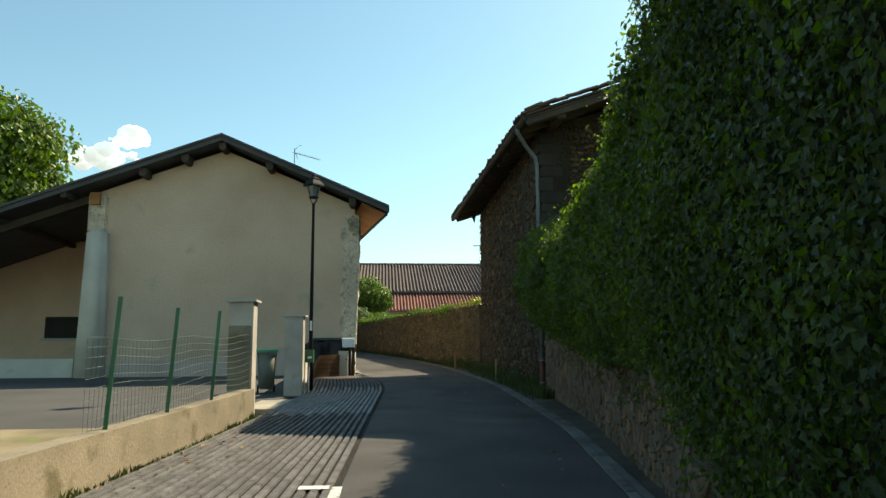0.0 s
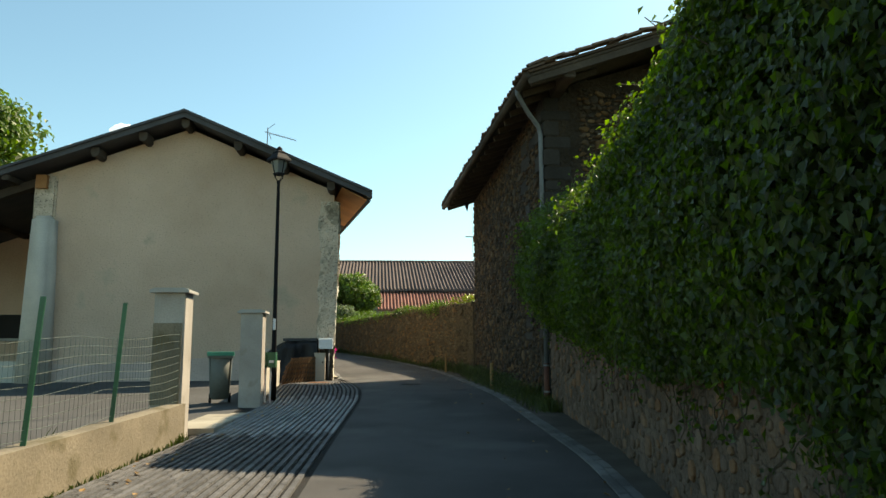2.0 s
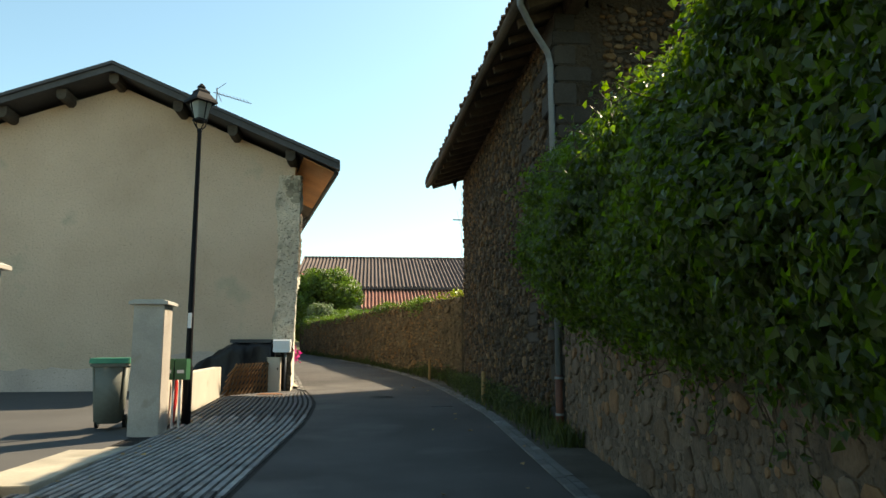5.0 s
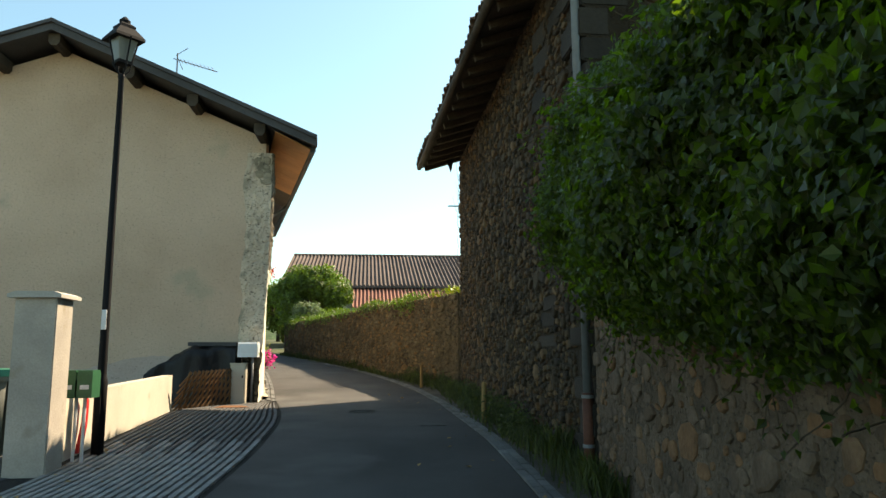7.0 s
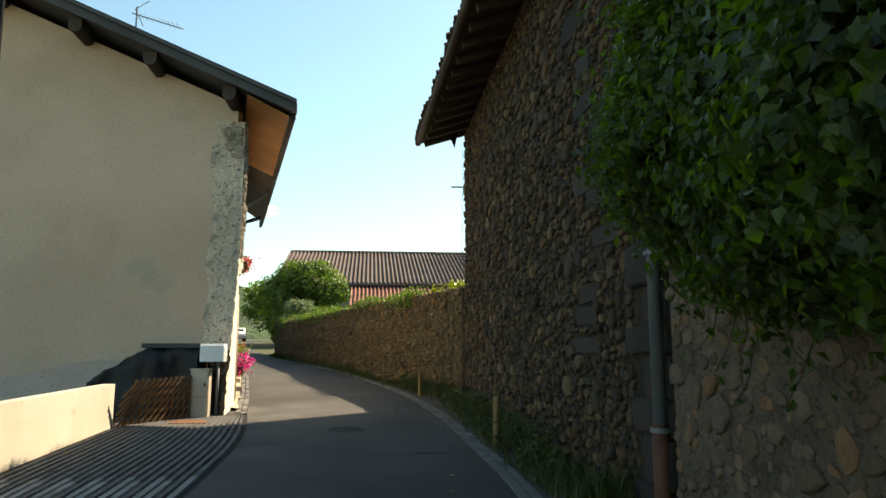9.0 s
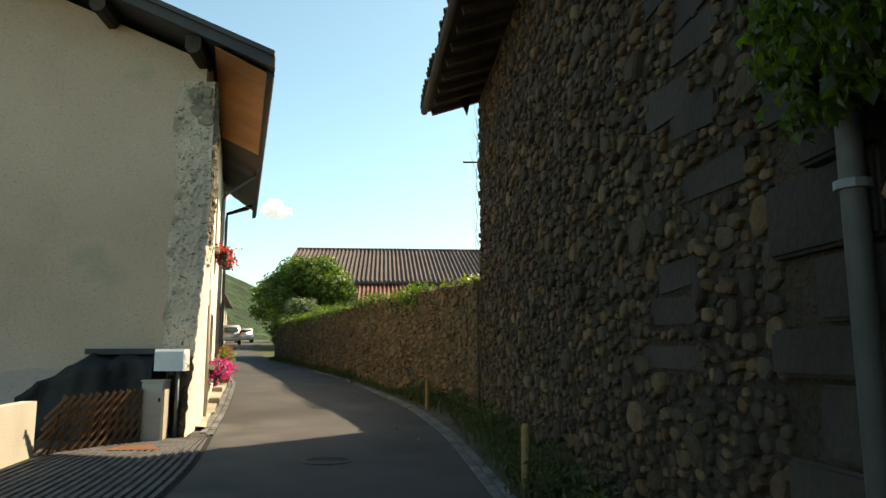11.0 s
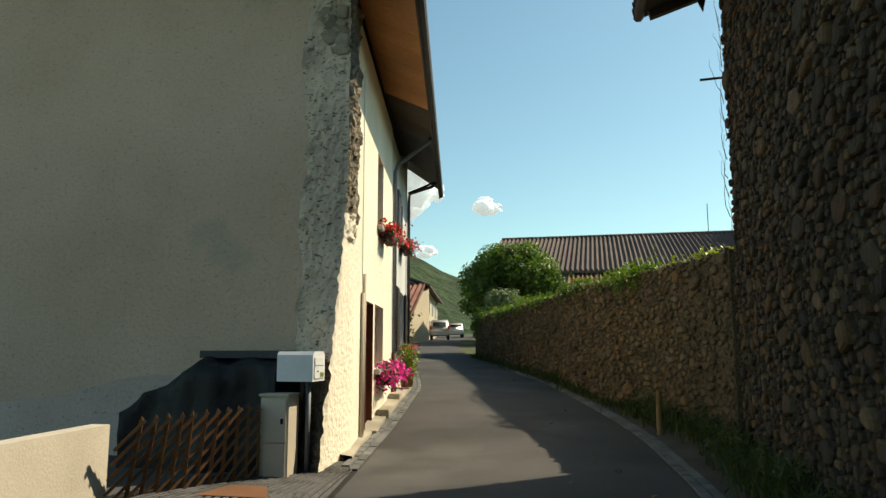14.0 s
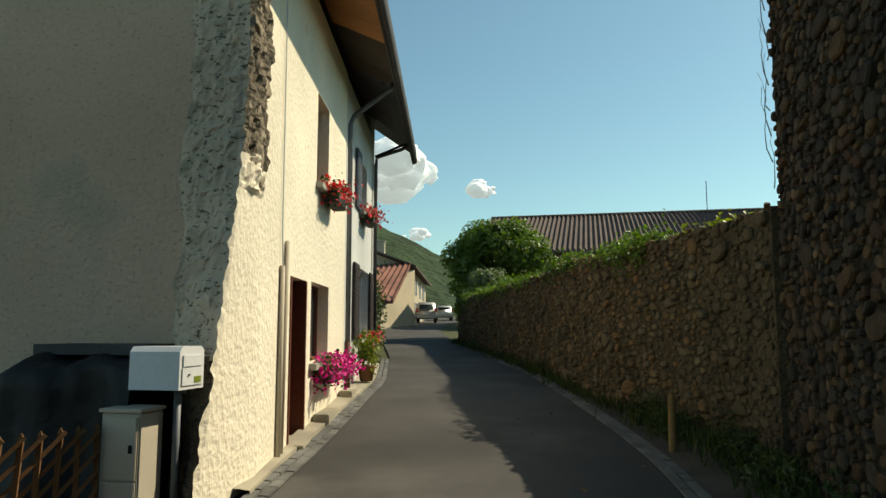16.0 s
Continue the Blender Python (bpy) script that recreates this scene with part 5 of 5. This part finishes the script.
# ---- far buildings ----
def ribbed_roof(x0, x1, y0, z0, y1, z1, pitch, material, name, parent, label):
    """A slope of corrugated tiles: ribs run from eave to ridge."""
    v, f = [], []
    n = int((x1 - x0) / pitch * 4)
    for i in range(n + 1):
        x = x0 + (x1 - x0) * i / n
        h = 0.10 * math.cos(i * math.pi / 2)
        v += [(x, y0, z0 + h), (x, y1, z1 + h), (x, y1, z1 - 0.2), (x, y0, z0 - 0.2)]
    for i in range(n):
        a, b = i * 4, i * 4 + 4
        f += [(a, b, b + 1, a + 1), (a + 3, a + 2, b + 2, b + 3), (a, a + 3, b + 3, b), (a + 1, b + 1, b + 2, a + 2)]
    ob = from_arrays(name, v, f, material)
    ob.parent = parent
    ob["label"] = label
    return ob


far = thing("farmhouse", "long farmhouse with a dark ribbed tile roof behind the garden", "house")
part("wall", box(-4.5, 42, 65, 65.3, 2, 7.1), M_FAR_WALL, far, "pale cream wall")
part("wall", prism([(65, 2), (84, 2), (84, 7.1), (74.5, 10.4), (65, 7.1)], "x", -4.5, -4.2), M_FAR_WALL, far)
ribbed_roof(-5.2, 42, 64.2, 7.05, 74.5, 10.75, 0.32, M_FAR_TILE, "roof", far, "dark brown ribbed tiles")
ribbed_roof(-5.2, 42, 85, 7.05, 74.5, 10.72, 0.32, M_FAR_TILE, "roof", far, "dark brown ribbed tiles")
ribbed_roof(0.4, 42, 60.2, 5.1, 64.9, 7.0, 0.28, M_RED_TILE, "roof", far, "red clay tile lean-to roof")
part("wall", box(0.7, 42, 60.9, 61.2, 2, 5.2), M_FAR_WALL, far)
w = part("window", box(-1.5, -0.5, 64.92, 65.0, 5.2, 6.4), M_GLASS, far)
for x in (-1.5, -0.95):
    part("shutter", box(x, x + 0.45, 64.86, 64.92, 5.2, 6.4), M_BROWN_DOOR, w, "red-brown shutter")
part("ridge", tube([(-5.2, 74.5, 10.78), (42, 74.5, 10.78)], 0.12, None, 6), M_FAR_TILE, far)
part("mast", tube([(10.5, 74.5, 10.6), (10.5, 74.5, 13.0)], 0.03), M_ZINC, far, "thin aerial mast")

VH = pose(-11.1, 72, 0, 0, 0, 9.8)
lh = thing("village_house", "cream village house with a tiled roof and pale shutters", "house", VH)
part("wall", box(-8, 0, 0, 22, 2.2, 7.0), M_FAR_WALL, lh, "cream rendered wall")
part("wall", prism([(-8, 7.0), (0, 7.0), (-4, 8.5)], "y", 0, 22), M_FAR_WALL, lh)
for x_low in (0.6, -8.6):
    part("roof", prism([(x_low, 6.85), (-4, 8.55), (-4, 8.7), (x_low, 7.0)], "y", -0.5, 22.5), M_FAR_TILE, lh, "brown tile roof")
ch = part("chimney", box(-2.6, -2.0, 1.6, 2.2, 7.4, 9.0), M_FAR_WALL, lh, "short chimney")
part("chimney_cap", box(-2.66, -1.94, 1.54, 2.26, 9.0, 9.1), M_CAP, ch)
for y in (2.2, 7.2, 12.5, 17.5):
    for z in (3.3, 5.2):
        w = part("window", box(-0.02, 0.04, y - 0.5, y + 0.5, z, z + 1.25), M_GLASS, lh)
        for d in (-1.0, 0.52):
            part("shutter", box(0.0, 0.07, y + d, y + d + 0.48, z - 0.02, z + 1.27), M_WHITE_METAL, w, "pale louvred shutter")
ann = thing("tiled_annex", "low annex with a sloping red-brown tile roof", "house")
part("wall", prism([(63.3, 2.0), (71.9, 2.0), (71.9, 6.7), (63.3, 3.95)], "x", -18, -10.6), M_FAR_WALL, ann, "pale annex wall in shade")
v, f = [], []
for i in range(81):
    u = i / 80
    h = 0.07 * math.cos(i * math.pi / 2)
    x0, x1 = -18.5 + 8.8 * u, -18.5 + 7.6 * u
    v += [(x0, 62.9, 4.05 + h), (x1, 72.0, 7.25 + h), (x1, 72.0, 7.05), (x0, 62.9, 3.85)]
for i in range(80):
    a, b2 = i * 4, i * 4 + 4
    f += [(a, b2, b2 + 1, a + 1), (a + 3, a + 2, b2 + 2, b2 + 3), (a, a + 3, b2 + 3, b2)]
f += [(0, 1, 2, 3), (320, 323, 322, 321)]
rf = from_arrays("roof", v, f, M_RED_TILE)
rf.parent = ann
structure("wall_lane", slab_wall(steps(39.2, 62.5, 1.0), lambda y: road_l(y) - 0.9, 0.4, lambda y: g(y) + 1.9), M_MORTAR, "old mossy wall before the annex", "wall")
cs = [(road_l(y) - 0.5 + rng.normal(0, 0.15), y, g(y) + 1.3 + rng.normal(0, 0.5)) for y in rng.uniform(40, 48, 2500)]
lf = leaves("lane_creeper", cs, np.tile((0.8, -0.4, 0.5), (len(cs), 1)), 0.11, M_WEED, 0.6)
tagged(lf, "green creeper over the lane wall", "creeper", "", "stuff")


# ---- cars ----
def car(at, paint, label, length=4.0, width=1.7, height=1.7, van=False):
    c = thing("car", label, "car", at)
    h = height
    side = [(-length / 2, 0.35), (length / 2, 0.35), (length / 2, 0.75), (length * 0.37, 0.95), (length * 0.28, 1.0), (length * 0.10, h - 0.05), (-length * 0.38, h), (-length / 2 + 0.08, h * 0.62), (-length / 2, 0.8)]
    b = prism(side, "x", -width / 2, width / 2)
    for v in b.verts:
        if v.co.z > 1.05:
            v.co.x *= 0.84
    bmesh.ops.bevel(b, geom=b.edges[:], offset=0.06, segments=2, affect="EDGES")
    part("body", b, paint, c, "", True)
    part("rear_window", prism([(-width * 0.36, 1.08), (width * 0.36, 1.08), (width * 0.33, h - 0.2), (-width * 0.33, h - 0.2)], "y", -length / 2 - 0.02, -length / 2 + 0.13), M_GLASS, c)
    part("windscreen", prism([(length * 0.265, 1.03), (length * 0.125, h - 0.12), (length * 0.11, h - 0.12), (length * 0.24, 1.03)], "x", -width * 0.36, width * 0.36), M_GLASS, c)
    for s in (-1, 1):
        part("side_window", prism([(-length * 0.40, 1.08), (length * 0.22, 1.06), (length * 0.09, h - 0.16), (-length * 0.37, h - 0.14)], "x", s * width * 0.455 - 0.03, s * width * 0.455 + 0.03), M_GLASS, c)
        part("tail_light", box(s * width * 0.46 - 0.07, s * width * 0.46 + 0.07, -length / 2 - 0.02, -length / 2 + 0.06, 0.85, 1.15, 0.01), M_LAMP_RED, c, "red tail light")
        part("headlight", box(s * width * 0.38 - 0.14, s * width * 0.38 + 0.14, length / 2 - 0.05, length / 2 + 0.015, 0.66, 0.82, 0.01), M_LANTERN, c)
        for y in (-length * 0.31, length * 0.32):
            wl = part("wheel", tube([(s * width / 2 - s * 0.2, y, 0.31), (s * width / 2 + s * 0.01, y, 0.31)], 0.31, None, 20), M_RUBBER, c)
            part("rim", tube([(s * width / 2, y, 0.31), (s * width / 2 + s * 0.02, y, 0.31)], 0.2, None, 16), M_ZINC, wl)
    part("bumper", box(-width / 2 + 0.03, width / 2 - 0.03, -length / 2 - 0.05, -length / 2 + 0.05, 0.38, 0.62, 0.03), paint, c)
    part("number_plate", box(-0.25, 0.25, -length / 2 - 0.058, -length / 2 - 0.05, 0.68, 0.79), M_WHITE_METAL, c)
    return c


car(pose(-11.1, 78, g(78), 0, 0, 12), M_CAR_GREY, "silver family van parked on the lane", 3.9, 1.6, 1.65)
car(pose(-12.8, 93, g(93), 0, 0, 14), M_CAR_GREY, "silver hatchback parked further up the lane", 4.0, 1.7, 1.5)
car(pose(-9.35, 13.3, g(13.3), 0, 0, 80), M_CAR_BLACK, "black car parked in the gravel yard", 4.3, 1.75, 1.5)

# ---- hills and clouds ----
def hill(name, x0, x1, y, base, peak, material, label, seed, depth=300):
    v, f = [], []
    nx, ny = 60, 8
    for j in range(ny + 1):
        for i in range(nx + 1):
            u, w = i / nx, j / ny
            x = x0 + (x1 - x0) * u
            z = base + (peak(u) + 16 * noise.noise((u * 9, w * 3, seed)) + 5 * noise.noise((u * 34, w * 7, seed))) * math.sin(w * math.pi / 2)
            v.append((x, y + depth * w, z))
    for j in range(ny):
        for i in range(nx):
            a = j * (nx + 1) + i
            f.append((a, a + 1, a + nx + 2, a + nx + 1))
    ob = from_arrays(name, v, f, material, True)
    return tagged(ob, label, "hill", "", "structure")


hill("backdrop_hill", -600, 300, 420, 0, lambda u: 128 * math.exp(-((u - 0.31) / 0.30) ** 2) * (1 - max(0, (u - 0.5) / 0.5)), M_HILL, "wooded green hillside beyond the village", 2.0)
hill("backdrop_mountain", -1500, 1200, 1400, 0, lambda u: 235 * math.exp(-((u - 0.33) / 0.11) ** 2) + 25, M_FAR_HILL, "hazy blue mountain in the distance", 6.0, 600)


def cloud(at, w, h, n, seed):
    r = np.random.default_rng(seed)
    b = bmesh.new()
    for k in range(n):
        u = r.uniform(-1, 1)
        s = h * r.uniform(0.22, 0.5) * (1.15 - abs(u))
        m = Matrix.Translation((at[0] + u * w / 2, at[1] + r.normal(0, h * 0.3), at[2] + r.uniform(-0.25, 0.35) * h * (1 - abs(u) * 0.7))) @ Matrix.Diagonal((s * 1.25, s, s * 0.85, 1))
        bmesh.ops.create_icosphere(b, subdivisions=3, radius=1, matrix=m)
    for v in b.verts:
        k = h * 0.09
        v.co += Vector((noise.noise(v.co * (6 / h)), noise.noise(v.co * (6 / h) + Vector((9, 0, 0))), noise.noise(v.co * (6 / h) + Vector((0, 9, 0))))) * k
        v.co += Vector((noise.noise(v.co * (17 / h)), 0, noise.noise(v.co * (17 / h) + Vector((0, 9, 0))))) * k * 0.5
    ob = solo("cloud", b, M_CLOUD, "bright white cumulus cloud in the blue sky", "cloud", "clouds", "structure", True)
    return ob


# ---- stones of the walls ----
def build_stones(parent, spots, to_world, depth, single, joined_mat, single_mat, seed):
    """The nearest stones as pieces of their own, the rest joined."""
    lib = []
    for k in range(24):
        v, f = stone_shape(1, 1, 1, seed * 50 + k)
        lib.append((v, f))
    order = sorted(spots, key=single)
    near, rest = order[:300], order[300:]
    r = np.random.default_rng(seed)
    for i, (s, z, w, h) in enumerate(near):
        v, f = lib[i % 24]
        d = depth * r.uniform(0.4, 1.3) * min(1.6, 0.45 + w / 0.22)
        me = bpy.data.meshes.new("stone")
        ca, sa = math.cos(r.normal(0, 0.22)), r.normal(0, 0.22)
        me.from_pydata([to_world(s + a * w * ca - b * h * sa, z + b * h * ca + a * w * sa, c * d) for a, b, c in v], [], f)
        me.materials.append(single_mat)
        ob = new("stone", me)
        ob.parent = parent
    vs, fs = [], []
    for i, (s, z, w, h) in enumerate(rest):
        v, f = lib[(i * 7) % 24]
        d = depth * r.uniform(0.4, 1.3) * min(1.6, 0.45 + w / 0.22)
        o = len(vs)
        ca, sa = math.cos(r.normal(0, 0.22)), r.normal(0, 0.22)
        vs += [to_world(s + a * w * ca - b * h * sa, z + b * h * ca + a * w * sa, c * d) for a, b, c in v]
        fs += [tuple(q + o for q in poly) for poly in f]
    if rest:
        ob = from_arrays("rubble", vs, fs, joined_mat)
        ob.parent = parent
        ob["kind"] = "stuff"


# barn wall on the lane: dark slabs near the corner, cobbles and chips between
SIZES = ((1.0, 0.36, 0.24), (9, 0.22, 0.15), (60, 0.15, 0.10), (280, 0.105, 0.07), (600, 0.07, 0.05))
r_s = np.random.default_rng(40)
slabs = [(BY0 + r_s.uniform(1.15, 2.5), z + r_s.uniform(-0.1, 0.1), r_s.uniform(0.6, 1.1), r_s.uniform(0.24, 0.4)) for z in np.arange(1.9, 6.9, 0.26)]
bs = lay_stones(BY0 + 0.75, BY1 - 0.02, g, lambda s: 7.05, SIZES, 21, slabs)
dark = [q for q in bs if q in slabs]
for i, (s0, z0, w0, h0) in enumerate(dark):
    tilt = pose(3.968, s0, z0, r_s.normal(0, 3), 0, r_s.normal(0, 2))
    sb = box(-0.014, 0.1, -w0 * 0.46, w0 * 0.46, -h0 * 0.44, h0 * 0.44, 0.022)
    for q in sb.verts:
        q.co += Vector((0.008, 0.12, 0.07)) * noise.noise(Vector((i * 3.1, q.co.y * 4, q.co.z * 6)))
    sb.transform(tilt)
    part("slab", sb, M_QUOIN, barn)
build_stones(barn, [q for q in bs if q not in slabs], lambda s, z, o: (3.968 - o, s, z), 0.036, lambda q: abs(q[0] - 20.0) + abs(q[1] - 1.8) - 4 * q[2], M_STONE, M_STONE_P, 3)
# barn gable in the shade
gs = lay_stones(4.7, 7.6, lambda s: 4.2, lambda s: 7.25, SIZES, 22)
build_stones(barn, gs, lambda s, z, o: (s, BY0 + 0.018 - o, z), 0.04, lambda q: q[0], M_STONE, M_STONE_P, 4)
# dark corner blocks
z = 0.3
k = 0
while z < 7.0:
    h = 0.24 + 0.14 * ((k * 7) % 5) / 4
    long_y = 0.78 if k % 2 else 0.46
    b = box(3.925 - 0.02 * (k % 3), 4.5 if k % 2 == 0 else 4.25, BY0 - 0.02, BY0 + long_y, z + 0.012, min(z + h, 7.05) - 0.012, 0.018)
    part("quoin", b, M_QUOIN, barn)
    z += h
    k += 1
# bare wall under the ivy, its stones half sunk in mortar
wi = bpy.data.objects["wall_ivy"]
isx = lay_stones(4.0, 17.1, g, lambda s: ivy_low(s) + 0.5, ((2, 0.34, 0.24), (9, 0.22, 0.16), (40, 0.14, 0.10), (80, 0.09, 0.07)), 23)
build_stones(wi, isx, lambda s, z, o: (wall_x(s) + 0.006 - o, s, z), 0.024, lambda q: abs(q[0] - 11), M_IVY_STONE, M_IVY_STONE_P, 5)
# garden wall round the bend
wg = bpy.data.objects["wall_garden"]
gw = lay_stones(BY1 + 0.06, 48.1, g, lambda s: garden_top(s) + 0.06, ((0.7, 0.30, 0.20), (8, 0.19, 0.14), (50, 0.13, 0.095), (170, 0.09, 0.065), (200, 0.06, 0.05)), 24)
build_stones(wg, gw, lambda s, z, o: (wall_x(s) + 0.004 - o, s - o * 0.4, z), 0.04, lambda q: q[0], M_GSTONE, M_GSTONE, 6)

# ---- ribbed paving strips ----
pv = bpy.data.objects["pavement"]
strips = []
ROWS_N = 20
for rrow in range(ROWS_N):
    y = 4.6 + 0.4 * (rrow % 3)
    while y < 26.6:
        l = 0.62 if y < 13.4 else 1.27
        strips.append((rrow, y, min(y + l - 0.012, 27.0)))
        y += l
order = sorted(strips, key=lambda q: q[1])


def strip_mesh(rrow, y0, y1, v, f):
    o = len(v)
    ys = np.linspace(y0, y1, 4)
    gap = 0.013 if 13.8 < (y0 + y1) / 2 < 19.5 else 0.019
    for y in ys:
        a = max(pave_l(y) + 0.03, -2.9)
        w = (road_l(y) - 0.06 - a) / ROWS_N
        x0 = a + rrow * w + gap
        x1 = a + (rrow + 1) * w - gap
        z = g(y)
        v += [(x0, y, z - 0.03), (x0 + 0.006, y, z + 0.014), (x1 - 0.006, y, z + 0.014), (x1, y, z - 0.03)]
    for j in range(3):
        a, b = o + j * 4, o + j * 4 + 4
        f += [(a + k, a + k + 1, b + k + 1, b + k) for k in range(3)]
    f += [(o, o + 3, o + 2, o + 1), (o + 12, o + 13, o + 14, o + 15)]


for rrow, y0, y1 in order[:300]:
    v, f = [], []
    strip_mesh(rrow, y0, y1, v, f)
    ob = from_arrays("paving_strip", v, f, M_PALE_PAVER if 13.8 < (y0 + y1) / 2 < 19.5 else M_PAVER)
    ob.parent = pv
def pale_zone(q):
    return 13.8 < (q[1] + q[2]) / 2 < 19.5


for pale in (False, True):
    v, f = [], []
    for q in order[300:]:
        if pale_zone(q) == pale:
            strip_mesh(*q, v, f)
    if v:
        ob = from_arrays("paving_rest", v, f, M_PALE_PAVER if pale else M_PAVER)
        ob.parent = pv
        ob["kind"] = "stuff"


# ---- setts along both lane edges ----
def sett_rows(name, y0, y1, edge, side, n, length, label):
    base = structure(name, ribbon(steps(y0, y1, 0.5), lambda y: edge(y) + min(0, side * 0.24), lambda y: edge(y) + max(0, side * 0.24), -0.003), M_JOINT, label, "kerb")
    count = 0
    for rr in range(2):
        y = y0 + 0.1 * rr
        while y < y1 and count < n:
            yy2 = y + length * rng.uniform(0.85, 1.1)
            v, f = [], []
            for q in (y + 0.008, yy2 - 0.008):
                x0 = edge(q) + side * (0.01 + rr * 0.115)
                x1 = edge(q) + side * (0.115 + rr * 0.115)
                dz = rng.uniform(0.012, 0.024) + (0.012 if name == "kerb_house" and rr else 0)
                lo2, hi2 = min(x0, x1), max(x0, x1)
                v += [(lo2, q, g(q) - 0.03), (lo2 + 0.006, q, g(q) + dz), (hi2 - 0.006, q, g(q) + dz), (hi2, q, g(q) - 0.03)]
            f = [(0, 1, 5, 4), (1, 2, 6, 5), (2, 3, 7, 6), (0, 3, 2, 1), (4, 5, 6, 7)]
            ob = from_arrays("sett", v, f, M_SETT)
            ob.parent = base
            y = yy2
            count += 1


sett_rows("kerb_verge", 5, 46, road_r, 1, 300, 0.28, "double row of granite setts beside the verge")
sett_rows("kerb_house", 26.6, 40, road_l, -1, 200, 0.30, "double row of granite setts before the apron")

cloud((-535, 1500, 450), 70, 44, 26, 1)
cloud((-600, 1500, 412), 170, 50, 30, 2)
cloud((-410, 1500, 340), 120, 125, 18, 3)
cloud((-228, 1500, 302), 70, 36, 12, 4)
cloud((-360, 1500, 208), 70, 26, 10, 5)
